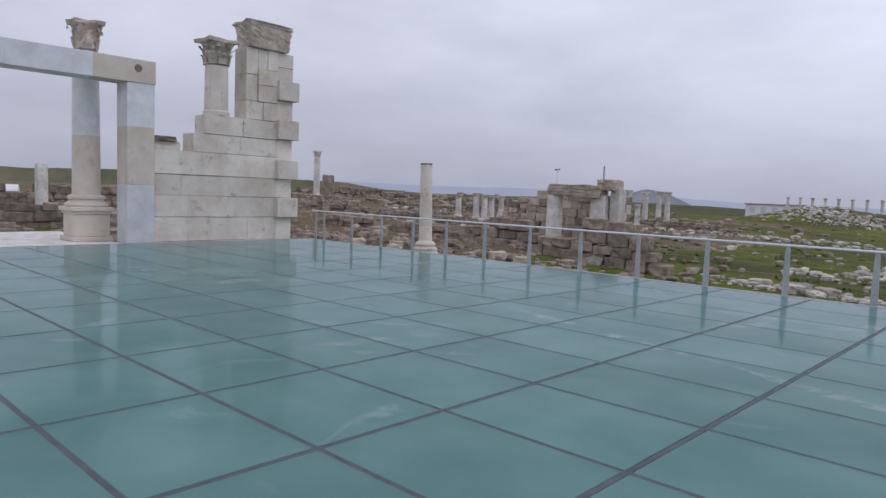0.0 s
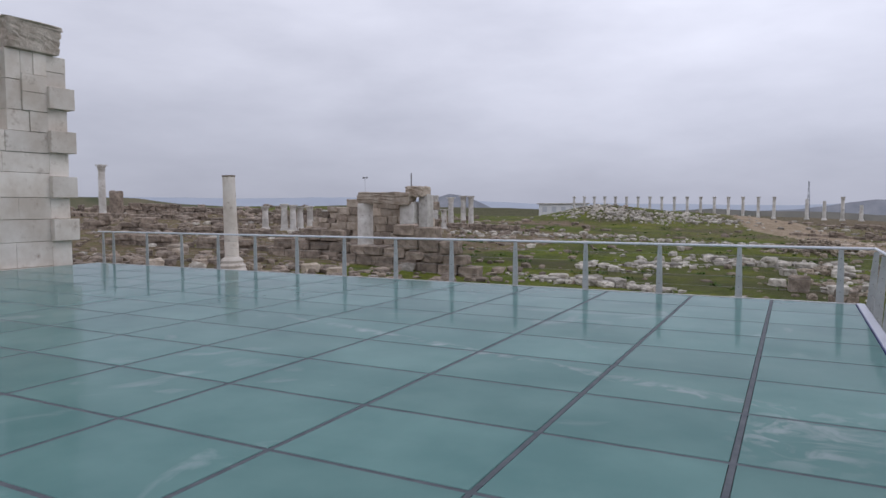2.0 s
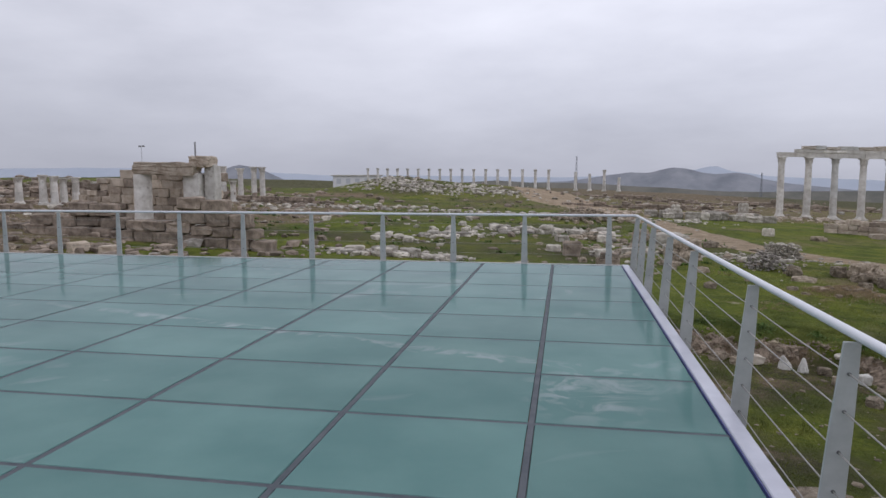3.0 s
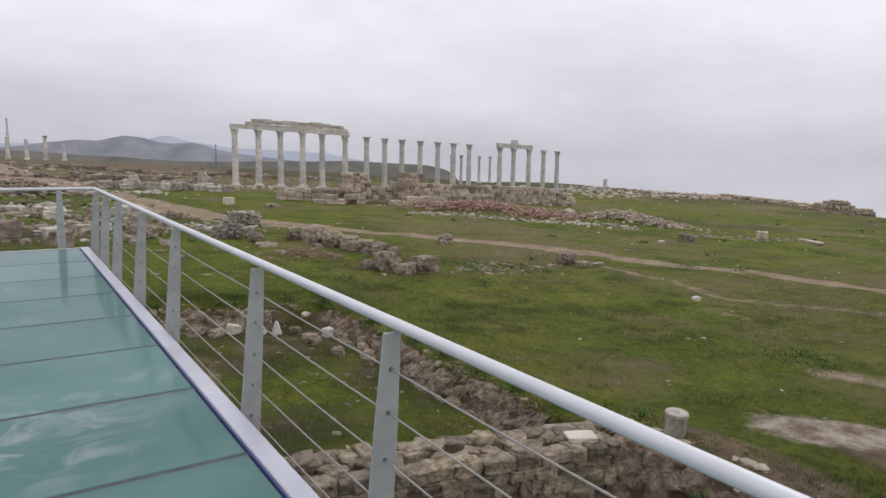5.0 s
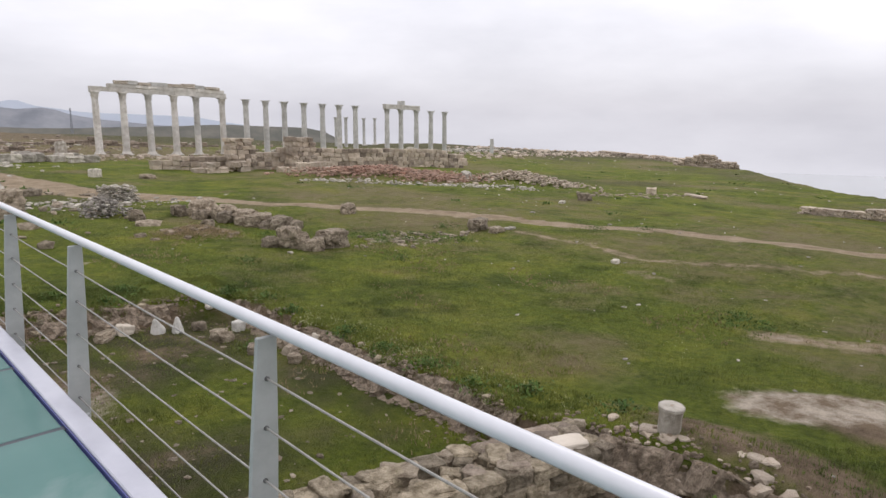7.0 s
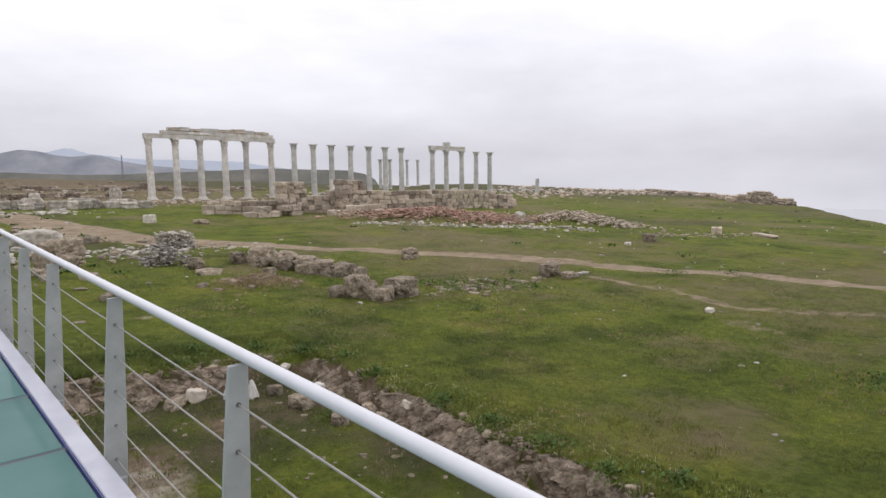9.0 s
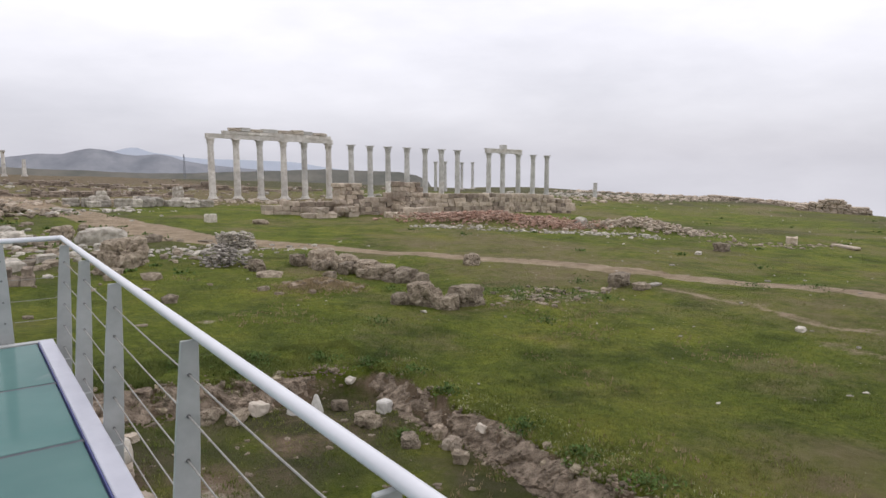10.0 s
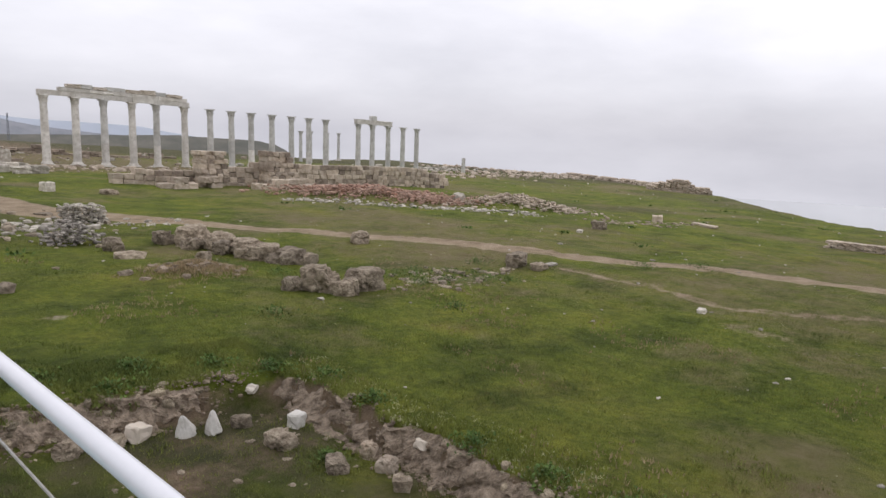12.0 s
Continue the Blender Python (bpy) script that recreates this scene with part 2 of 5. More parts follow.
def ground_material():
    m = bpy.data.materials.new("grassy_ground")
    m.use_nodes = True
    n, l = m.node_tree.nodes, m.node_tree.links
    b = n["Principled BSDF"]
    b.inputs["Roughness"].default_value = 0.95
    b.inputs["Specular IOR Level"].default_value = 0.15
    geo = n.new("ShaderNodeNewGeometry")

    def tex(scale, detail=8, rough=0.65):
        t = n.new("ShaderNodeTexNoise")
        t.inputs["Scale"].default_value, t.inputs["Detail"].default_value, t.inputs["Roughness"].default_value = scale, detail, rough
        l.new(geo.outputs["Position"], t.inputs["Vector"])
        return t.outputs["Fac"]

    def ramp(f, stops):
        r = n.new("ShaderNodeValToRGB")
        for i, (p, c) in enumerate(stops):
            e = r.color_ramp.elements[i] if i < 2 else r.color_ramp.elements.new(p)
            e.position, e.color = p, (*c, 1)
        l.new(f, r.inputs["Fac"])
        return r.outputs["Color"]

    def mix(f, a, c):
        x = n.new("ShaderNodeMix")
        x.data_type = "RGBA"
        l.new(f, x.inputs["Factor"])
        l.new(a, x.inputs["A"])
        l.new(c, x.inputs["B"])
        return x.outputs["Result"]

    def mask(name, width=0.35):
        a = n.new("ShaderNodeAttribute")
        a.attribute_name = name
        s = n.new("ShaderNodeMath")
        s.operation = "MULTIPLY_ADD"
        l.new(tex(1.6, 8, 0.7), s.inputs[0])
        s.inputs[1].default_value, s.inputs[2].default_value = 1.1, -0.55
        ad = n.new("ShaderNodeMath")
        ad.operation = "ADD"
        l.new(a.outputs["Fac"], ad.inputs[0])
        l.new(s.outputs[0], ad.inputs[1])
        mr = n.new("ShaderNodeMapRange")
        mr.inputs["From Min"].default_value, mr.inputs["From Max"].default_value = 0.5 - width / 2, 0.5 + width / 2
        l.new(ad.outputs[0], mr.inputs["Value"])
        return mr.outputs["Result"]

    grass = ramp(tex(0.16, 10, 0.7), [(0.36, (0.052, 0.078, 0.008)), (0.66, (0.190, 0.150, 0.052)), (0.47, (0.105, 0.142, 0.014)), (0.56, (0.165, 0.180, 0.028))])
    speck = mix(tex(0.9, 5, 0.6), ramp(tex(3.2, 10, 0.8), [(0.40, (0.022, 0.036, 0.005)), (0.60, (0.155, 0.200, 0.024))]), ramp(tex(7.0, 8, 0.8), [(0.40, (0.044, 0.054, 0.009)), (0.60, (0.240, 0.245, 0.038))]))
    fx = n.new("ShaderNodeValue")
    fx.outputs[0].default_value = 0.58
    grass = mix(fx.outputs[0], grass, speck)
    swath = ramp(tex(0.55, 10, 0.72), [(0.36, (0.54, 0.60, 0.58)), (0.64, (1.38, 1.30, 1.28)), (0.5, (1.00, 1.03, 1.06))])
    mul = n.new("ShaderNodeMix")
    mul.data_type, mul.blend_type = "RGBA", "MULTIPLY"
    mul.inputs["Factor"].default_value = 1.0
    l.new(grass, mul.inputs["A"])
    l.new(swath, mul.inputs["B"])
    grass = mul.outputs["Result"]
    earth = ramp(tex(2.2, 10, 0.75), [(0.35, (0.125, 0.090, 0.058)), (0.65, (0.285, 0.212, 0.145))])
    tan = ramp(tex(1.1, 10, 0.75), [(0.35, (0.235, 0.178, 0.112)), (0.65, (0.46, 0.365, 0.262))])
    pale = ramp(tex(1.8, 10, 0.75), [(0.40, (0.24, 0.18, 0.12)), (0.60, (0.64, 0.56, 0.46))])
    dry = ramp(tex(1.5, 10, 0.75), [(0.3, (0.14, 0.115, 0.055)), (0.7, (0.24, 0.195, 0.11))])
    scrub = ramp(tex(0.8, 10, 0.75), [(0.35, (0.050, 0.056, 0.022)), (0.65, (0.125, 0.112, 0.058))])
    col = mix(mask("dry", 0.5), grass, dry)
    col = mix(mask("scrub", 0.5), col, scrub)
    col = mix(mask("earth"), col, earth)
    col = mix(mask("tan", 0.3), col, tan)
    col = mix(mask("pale"), col, pale)
    l.new(col, b.inputs["Base Color"])
    ad = n.new("ShaderNodeMath")
    ad.operation = "ADD"
    l.new(tex(6, 8, 0.8), ad.inputs[0])
    l.new(tex(30, 5, 0.8), ad.inputs[1])
    bp = n.new("ShaderNodeBump")
    bp.inputs["Strength"].default_value, bp.inputs["Distance"].default_value = 0.9, 0.08
    l.new(ad.outputs[0], bp.inputs["Height"])
    l.new(bp.outputs["Normal"], b.inputs["Normal"])
    return m


GROUND = ground_material()


# ---- building helpers ----
def link_mesh(name, bm, material, smooth=False):
    me = bpy.data.meshes.new(name)
    bm.to_mesh(me)
    bm.free()
    me.materials.append(material)
    if smooth:
        me.shade_smooth()
        me.set_sharp_from_angle(angle=radians(38))
    return me


def thing(name, label, category, group="", m=None):
    e = new(name)
    e.empty_display_size = 0.2
    if m is not None:
        e.matrix_world = m
    return tagged(e, label, category, group)


def part(name, bm, material, parent=None, label="", smooth=False, m=None):
    ob = new(name, link_mesh(name, bm, material, smooth))
    ob.parent = parent
    if m is not None:
        ob.matrix_basis = m
    if label:
        ob["label"] = label
    return ob


def piece(name, mesh, parent, m):
    ob = new(name, mesh)
    ob.parent = parent
    ob.matrix_basis = m
    return ob


def boxed(x0, y0, z0, x1, y1, z1, bevel=0.01, bm=None):
    own = bm is None
    bm = bm or bmesh.new()
    r = bmesh.ops.create_cube(bm, size=1)
    m = Matrix.LocRotScale(((x0 + x1) / 2, (y0 + y1) / 2, (z0 + z1) / 2), None, (x1 - x0, y1 - y0, z1 - z0))
    bmesh.ops.transform(bm, matrix=m, verts=r["verts"])
    if bevel:
        es = list({e for v in r["verts"] for e in v.link_edges})
        bmesh.ops.bevel(bm, geom=es, offset=bevel, segments=1, affect="EDGES")
    return bm


def lathe(profile, seg=20, bm=None, wobble=0.0, seed=0):
    """Turns (radius, z) round the z axis, closed at both ends."""
    bm = bm or bmesh.new()
    rings = []
    for r, z in profile:
        ring = []
        for i in range(seg):
            a = 2 * math.pi * i / seg
            k = 1 + wobble * noise.noise(Vector((math.cos(a) * 1.7 + seed, math.sin(a) * 1.7, z * 1.3)))
            ring.append(bm.verts.new((r * k * math.cos(a), r * k * math.sin(a), z)))
        rings.append(ring)
    for a, b in zip(rings, rings[1:]):
        for i in range(seg):
            j = (i + 1) % seg
            bm.faces.new((a[i], a[j], b[j], b[i]))
    bm.faces.new(rings[0][::-1])
    bm.faces.new(rings[-1])
    return bm


def rough_cube(seed, cuts=3, amp=0.05, bevel=0.08):
    """A unit block with worn edges, standing on z = 0."""
    bm = bmesh.new()
    bmesh.ops.create_cube(bm, size=1)
    bmesh.ops.bevel(bm, geom=bm.edges[:], offset=bevel, segments=1, affect="EDGES")
    if cuts:
        bmesh.ops.subdivide_edges(bm, edges=bm.edges[:], cuts=cuts, use_grid_fill=True)
    for v in bm.verts:
        p = v.co * 2.2 + Vector((seed * 7.1, seed * 3.3, 0))
        v.co += Vector((noise.noise(p), noise.noise(p + Vector((9, 0, 0))), noise.noise(p + Vector((0, 9, 0))))) * amp
        v.co.z += 0.5
    return bm


def boulder(seed, amp=0.3, flat=0.8, sub=3, crag=0.0):
    bm = bmesh.new()
    bmesh.ops.create_icosphere(bm, subdivisions=sub, radius=0.5)
    for v in bm.verts:
        p = v.co * 1.9 + Vector((seed * 5.3, seed * 2.9, seed))
        k = 1 + amp * 1.6 * noise.noise(p) + amp * 0.7 * noise.noise(p * 2.7) + amp * 0.35 * noise.noise(p * 6) + crag * abs(noise.noise(p * 3.3)) + crag * 0.7 * noise.noise(p * 11)
        v.co *= k
        if crag:
            v.co *= 1 + 0.10 * crag * noise.noise(p * 23) + 0.18 * crag * noise.noise(p * 15)
        for ax in range(3):
            over = abs(v.co[ax]) - 0.38
            if over > 0:
                v.co[ax] = math.copysign(0.38 + over * 0.35, v.co[ax])
        v.co.z = v.co.z * flat + 0.36 * flat
    return bm


BLOCKS = [link_mesh("block", rough_cube(i, 0, 0.012, 0.012), MARBLE) for i in range(4)]


def with_material(mesh, material):
    me = mesh.copy()
    me.materials.clear()
    me.materials.append(material)
    return me


def box_m(x0, y0, z0, x1, y1, z1):
    return Matrix.LocRotScale(((x0 + x1) / 2, (y0 + y1) / 2, z0), None, (x1 - x0, y1 - y0, z1 - z0))


def shard(seed):
    """A pointed broken fragment standing on z = 0."""
    bm = boulder(seed, 0.30, 1.0, 3, 0.05)
    for v in bm.verts:
        k = max(0.12, 1.15 - 1.1 * v.co.z)
        v.co.x, v.co.y = v.co.x * k + 0.10 * v.co.z, v.co.y * k
        v.co.z *= 1.25
    return bm


# ---- ground: one sheet to the horizon ----
rng = np.random.default_rng(7)
LAT = rng.random((256, 256))


def vnoise(x, y):
    xi, yi = np.floor(x).astype(int), np.floor(y).astype(int)
    fx, fy = x - xi, y - yi
    fx, fy = fx * fx * (3 - 2 * fx), fy * fy * (3 - 2 * fy)
    a, b = LAT[xi % 256, yi % 256], LAT[(xi + 1) % 256, yi % 256]
    c, d = LAT[xi % 256, (yi + 1) % 256], LAT[(xi + 1) % 256, (yi + 1) % 256]
    return (a * (1 - fx) + b * fx) * (1 - fy) + (c * (1 - fx) + d * fx) * fy - 0.5


def fbm(x, y, octaves=4):
    s, k = 0.0, 1.0
    for i in range(octaves):
        s = s + vnoise(x * 2 ** i + 17 * i, y * 2 ** i + 31 * i) * k
        k *= 0.5
    return s


def smooth(a, b, v):
    t = np.clip((v - a) / (b - a), 0, 1)
    return t * t * (3 - 2 * t)


def bump_at(x, y, cx, cy, sx, sy, h):
    return h * np.exp(-((x - cx) / sx) ** 2 - ((y - cy) / sy) ** 2)


def pit(x, y):
    """1 inside the excavated trenches beside the platform, 0 outside."""
    w = 0.35 * fbm(x * 0.8, y * 0.8)
    a = smooth(6.30, 5.95, x + w) * smooth(-1.5, -0.8, x) * smooth(5.05, 4.5, y + w + 0.12 * (x - 3)) * smooth(-16, -15, y)
    return a


def ground_z(x, y):
    x, y = np.asarray(x, float), np.asarray(y, float)
    xe = np.clip(x, -75, 150)
    z = -2.34 - 0.043 * xe + 0.008 * np.clip(y, -120, 150)
    z = z + bump_at(x, y, 14, 5, 8, 8, -0.25) + bump_at(x, y, 6.9, -6.6, 0.8, 1.5, 0.32) + bump_at(x, y, 9.6, -7.4, 2, 1.6, 0.10)
    z = z + bump_at(x, y, -25.5, 81, 7.5, 8, 2.2) + bump_at(x, y, -14, 84, 10, 8, 1.4) + bump_at(x, y, -4, 88, 10, 7, 0.8) + bump_at(x, y, 8.9, 12.9, 0.9, 0.6, 0.34)
    z = z + bump_at(x, y, 33, 32.5, 5, 3.5, 0.45) + bump_at(x, y, 40, 25, 4.5, 3, 0.45) + bump_at(x, y, 95, 78, 40, 25, 0.8)
    z = z + bump_at(x, y, -24, 10, 7, 6, 0.35) + bump_at(x, y, -52, 135, 26, 32, -2.3)
    z = z + 0.22 * fbm(x * 0.11, y * 0.11) + 0.12 * fbm(x * 0.5, y * 0.5) * smooth(90, 30, np.hypot(x, y))
    d = pit(x, y)
    z = z - d * (0.55 + smooth(-4.6, -5.0, y) * 0.45) + d * (1 - d) * 0.5 * fbm(x * 2.5, y * 2.5)
    edge = np.interp(y, [-60, 4, 13, 30, 60, 90], [58, 66, 74, 100, 138, 140]) + 5 * fbm(x * 0.02, y * 0.02)
    z = z - np.minimum(np.maximum(x - edge, 0) * 0.28, 400)
    r = np.hypot(x, y)
    z = z - smooth(140, 420, r) * 12 - smooth(400, 900, r) * 20
    under = smooth(-0.6, -1.2, x) * smooth(-20.0, -19.4, x) * smooth(-0.8, -1.4, y) * smooth(-18.2, -17.6, y)
    return z * (1 - under) + under * (-2.6 + 0.3 * fbm(x * 0.7, y * 0.7))


def gz(x, y):
    return float(ground_z(x, y))


def near_line(x, y, pts):
    d = np.full(np.shape(x), 1e9)
    for (ax, ay), (bx, by) in zip(pts, pts[1:]):
        t = np.clip(((x - ax) * (bx - ax) + (y - ay) * (by - ay)) / ((bx - ax) ** 2 + (by - ay) ** 2), 0, 1)
        d = np.minimum(d, np.hypot(x - ax - t * (bx - ax), y - ay - t * (by - ay)))
    return d


TRACK = [(-12, 112), (-9, 98), (-3.5, 82), (1, 68), (4, 56), (5.6, 48), (6.9, 42.5), (8.4, 36), (8.9, 30), (11.5, 26.8), (14.4, 23.7), (15.8, 20.5), (17.5, 18.2), (19, 16.3), (21, 14.0), (22.4, 11.8), (23.9, 9.8), (25, 7.8), (26, 5.8), (26.8, 3.8), (27.3, 2), (28.5, -3), (31, -12), (36, -30), (44, -60)]
FAINT = [(20.9, 8.2), (20.8, 6.4), (21.1, 4.9), (20.6, 3.2), (20.3, 1.9), (20.8, 0.2), (21.8, -1.4), (24, -5), (27, -12)]
BAND = [(14.0, -4.9), (14.5, -6.1), (14.9, -7.2), (14.85, -8.8), (15.2, -11.5)]


def spaced(c, reach, count, near):
    k = math.asinh(reach / near)
    return c + near * np.sinh(np.linspace(-1, 1, count) * k)


def build_ground():
    gx, gy = spaced(5.5, 4500, 560, 7.0), spaced(2.0, 4500, 600, 8.0)
    X, Y = np.meshgrid(gx, gy, indexing="ij")
    Z = ground_z(X, Y)
    nx, ny = X.shape
    i = np.arange(nx * ny).reshape(nx, ny)
    quads = np.stack([i[:-1, :-1], i[1:, :-1], i[1:, 1:], i[:-1, 1:]], -1).reshape(-1, 4)
    me = bpy.data.meshes.new("ground")
    me.from_pydata(np.stack([X, Y, Z], -1).reshape(-1, 3).tolist(), [], quads.tolist())
    d = pit(X, Y)
    slope = np.clip(4.0 * d * (1 - d), 0, 1)
    road = near_line(X, Y, TRACK) / np.interp(Y, [2, 12, 18, 24, 28, 36, 45, 60, 75, 100], [0.70, 0.8, 0.7, 0.85, 1.6, 1.9, 1.5, 2.6, 4.2, 3.5])
    faint = near_line(X, Y, FAINT)
    earth = np.minimum(slope * 1.8, 1.3) * (1 - bump_at(X, Y, 5.2, 4.7, 0.8, 0.7, 0.75))
    earth = np.maximum(earth, 0.5 * np.exp(-((X - 11.5) / 1.8) ** 2 - ((Y - 14.3) / 0.8) ** 2))
    earth = np.maximum(earth, np.where((X < -1) & (X > -20) & (Y < -1), 1.0, 0))
    earth = np.maximum(earth, 0.60 * smooth(0, 3, Y) * smooth(62, 48, Y) * smooth(-16, -20, X - 0.1 * (Y - 18) + 5 * fbm(X * 0.12, Y * 0.12)))
    earth = np.maximum(earth, 0.70 * np.exp(-((X - 1.0) / 0.9) ** 2 - ((Y + 0.5) / 4.0) ** 2))
    earth = np.maximum(earth, 0.85 * np.exp(-((X - 1.9) / 0.7) ** 2 - ((Y - 1.9) / 0.9) ** 2))
    earth = np.maximum(earth, (0.12 + 0.7 * fbm(X * 0.6, Y * 0.6)) * d)
    earth = np.maximum(earth, 0.85 * np.exp(-((X + 29) / 9) ** 2 - ((Y - 66) / 5) ** 2))
    earth = np.maximum(earth, 0.95 * np.exp(-((X - 7.2) / 0.75) ** 2 - ((Y + 7.6) / 2.4) ** 2))
    earth = np.maximum(earth, 0.85 * np.exp(-((X - 9.5) / 0.9) ** 2 - ((Y + 8.0) / 0.9) ** 2))
    earth = np.maximum(earth, 0.55 * smooth(52, 60, Y) * smooth(-60, 15, X) * smooth(58, 30, X))
    tan = np.maximum(1.05 * smooth(1.35, 0.75, road), 0.62 * smooth(0.55, 0.10, faint))
    tan = np.maximum(tan, 0.60 * smooth(1.1, 0.2, near_line(X, Y, BAND)))
    tan = np.maximum(tan, 0.55 * np.exp(-((X - 18.0) / 0.7) ** 2 - ((Y - 0.3) / 1.4) ** 2))
    U, V = (X - 9.75) * 0.55 - (Y + 7.45) * 0.83, (X - 9.75) * 0.83 + (Y + 7.45) * 0.55
    pale = 0.80 * np.exp(-(U / 1.55) ** 4 - (V / 0.80) ** 4) + 0.5 * fbm(U * 0.9, V * 3.2) * np.exp(-(U / 1.8) ** 4 - (V / 1.0) ** 4)
    pale = np.maximum(pale, 0.62 * np.exp(-((X - 9.5) / 0.5) ** 2 - ((Y + 8.7) / 0.35) ** 2))
    pale = np.maximum(pale, 0.62 * np.exp(-((X - 1.8) / 0.6) ** 2 - ((Y - 1.2) / 1.4) ** 2))
    pale = np.maximum(pale, 0.40 * smooth(0.5, 0.1, near_line(X, Y, BAND)))
    pale = np.maximum(pale, 0.60 * np.exp(-((X - 14.2) / 0.7) ** 2 - ((Y - 9.2) / 0.45) ** 2) + 0.5 * np.exp(-((X - 16.6) / 1.2) ** 2 - ((Y - 8.9) / 0.4) ** 2))
    pale = np.maximum(pale, 0.66 * np.exp(-((X - 4.2) / 0.5) ** 2 - ((Y - 9.7) / 0.22) ** 2))
    dry = np.maximum(0.5 * smooth(1.6, 0.5, faint), 0.45 * smooth(10, 18, X) * smooth(3, -8, Y))
    dry = np.maximum(dry, 0.95 * np.exp(-((X - 8.9) / 1.1) ** 2 - ((Y - 12.9) / 0.7) ** 2))
    dry = np.maximum(dry, 0.38 * smooth(60, 110, X))
    dry = np.maximum(dry, (0.32 + 0.75 * fbm(X * 0.13, Y * 0.13)) * smooth(9, 20, X))
    dry = np.maximum(dry, (0.10 + 0.9 * fbm(X * 0.3 + 8, Y * 0.3)) * smooth(6, 7, X))
    R = np.hypot(X, Y)
    scrub = np.maximum(smooth(85, 130, R) * smooth(60, 90, Y + 0.25 * X), (0.42 + 0.7 * fbm(X * 0.22 + 5, Y * 0.22)) * smooth(13, 20, Y) * smooth(13, 5, X - 0.05 * Y))
    scrub = np.maximum(scrub, (0.28 + 0.8 * fbm(X * 0.09 + 3, Y * 0.09)) * smooth(24, 42, X))
    scrub = np.maximum(scrub, (0.50 + 0.7 * fbm(X * 0.5, Y * 0.5)) * d)
    for name, a in (("earth", earth), ("pale", pale), ("dry", dry), ("tan", tan), ("scrub", scrub)):
        me.attributes.new(name, "FLOAT", "POINT").data.foreach_set("value", a.reshape(-1).astype(np.float32))
    me.materials.append(GROUND)
    me.shade_smooth()
    tagged(new("ground", me), "uneven green meadow with bare earth tracks and trenches", "ground", kind="structure")


build_ground()


# ---- distance ----
def ridge(name, label, material, rows, dist, foot, rough):
    """A range of hills: (bearing, height in degrees) rows, as a solid ridge with two slopes."""
    az = np.linspace(rows[0][0], rows[-1][0], 260)
    el = np.interp(az, [r[0] for r in rows], [r[1] for r in rows])
    el = el + rough * np.array([fbm(a * 0.35, 3.3 + dist, 5) for a in az])
    verts, faces = [], []
    for a, e in zip(np.radians(az), el):
        h = 1.7 + dist * math.tan(math.radians(e))
        for d, z in ((dist * 0.8, foot), (dist * 0.93, foot + (h - foot) * 0.62), (dist, h), (dist * 1.25, foot)):
            verts.append((d * math.sin(a), d * math.cos(a), z))
    for i in range(len(az) - 1):
        for j in range(3):
            p = i * 4 + j
            faces.append((p, p + 4, p + 5, p + 1))
    me = bpy.data.meshes.new(name)
    me.from_pydata(verts, [], faces)
    me.materials.append(material)
    me.shade_smooth()
    return tagged(new(name, me), label, "hills", kind="structure")


# the two far ranges get their haze from painted colour, not from air
ridge("backdrop_far_hills", "distant mountain range, haze painted into its pale blue", HILL_FAR, [(-100, 0.6), (-54, 0.72), (-43, 0.62), (-34, 0.72), (-28, 0.5), (-18, 0.1), (-8, 0.1), (0, -0.1), (7, 0.2), (10.3, 0.56), (11.2, 0.80), (11.9, 0.78), (12.7, 0.42), (15.5, 0.0), (24, -0.4), (31, -1.6), (36, -4.0)], 3600, -320, 0.10)
ridge("backdrop_hills", "distant hills, haze painted in as blue-grey", HILL, [(-34, -0.3), (-30, 0.25), (-28.4, 0.6), (-27, 0.95), (-25.6, 0.75), (-23.3, -0.3), (-16, -0.6), (-6, -0.6), (0, -0.4), (2.1, -0.14), (3.6, 0.14), (5.2, 0.36), (6.7, 0.32), (7.6, 0.55), (8.5, 0.74), (9.6, 0.60), (10.8, 0.28), (11.7, 0.18), (13.2, 0.28), (14.2, 0.08), (15, -0.2), (17.1, -0.58), (21.3, -1.0), (28, -1.2), (33, -2.4), (36, -4.2)], 2300, -220, 0.10)
ridge("backdrop_scrub_hills", "dark scrub-covered low hills", HILL_NEAR, [(-14, -1.2), (-10, -0.55), (-6, -0.35), (-2, -0.5), (2, -0.6), (6.4, -0.84), (9.8, -1.05), (12.8, -1.15), (15.9, -1.2), (21.7, -1.1), (25.2, -0.98), (26.6, -0.95), (28.9, -1.05), (32.6, -1.2), (34, -1.5), (34.9, -1.95), (36.5, -4.5)], 620, -60, 0.08)
ridge("backdrop_west_slope", "dark green scrubby slope behind the ruins", SLOPE, [(-110, 1.0), (-77, 0.8), (-72, 0.95), (-65, 0.9), (-53.5, 0.62), (-50.3, 0.2), (-46, -0.1), (-41, 0.02), (-36, 0.04), (-32, -0.4), (-28, -1.3)], 320, -25, 0.10)
ridge("backdrop_east_rise", "low green rise beyond the plateau", SLOPE, [(35, -3.6), (39.3, -2.6), (44, -2.5), (49, -2.75), (52.5, -3.05), (56, -3.6), (60, -4.8)], 260, -40, 0.08)
# a solid ridge whose pale colour paints the valley haze
ridge("backdrop_east_valley", "valley plain beyond the plateau, haze painted in as pale grey", MIST_TINT, [(52, -4.9), (60, -4.5), (70, -4.3), (78, -4.2), (95, -4.0), (120, -3.8)], 1500, -330, 0.03)

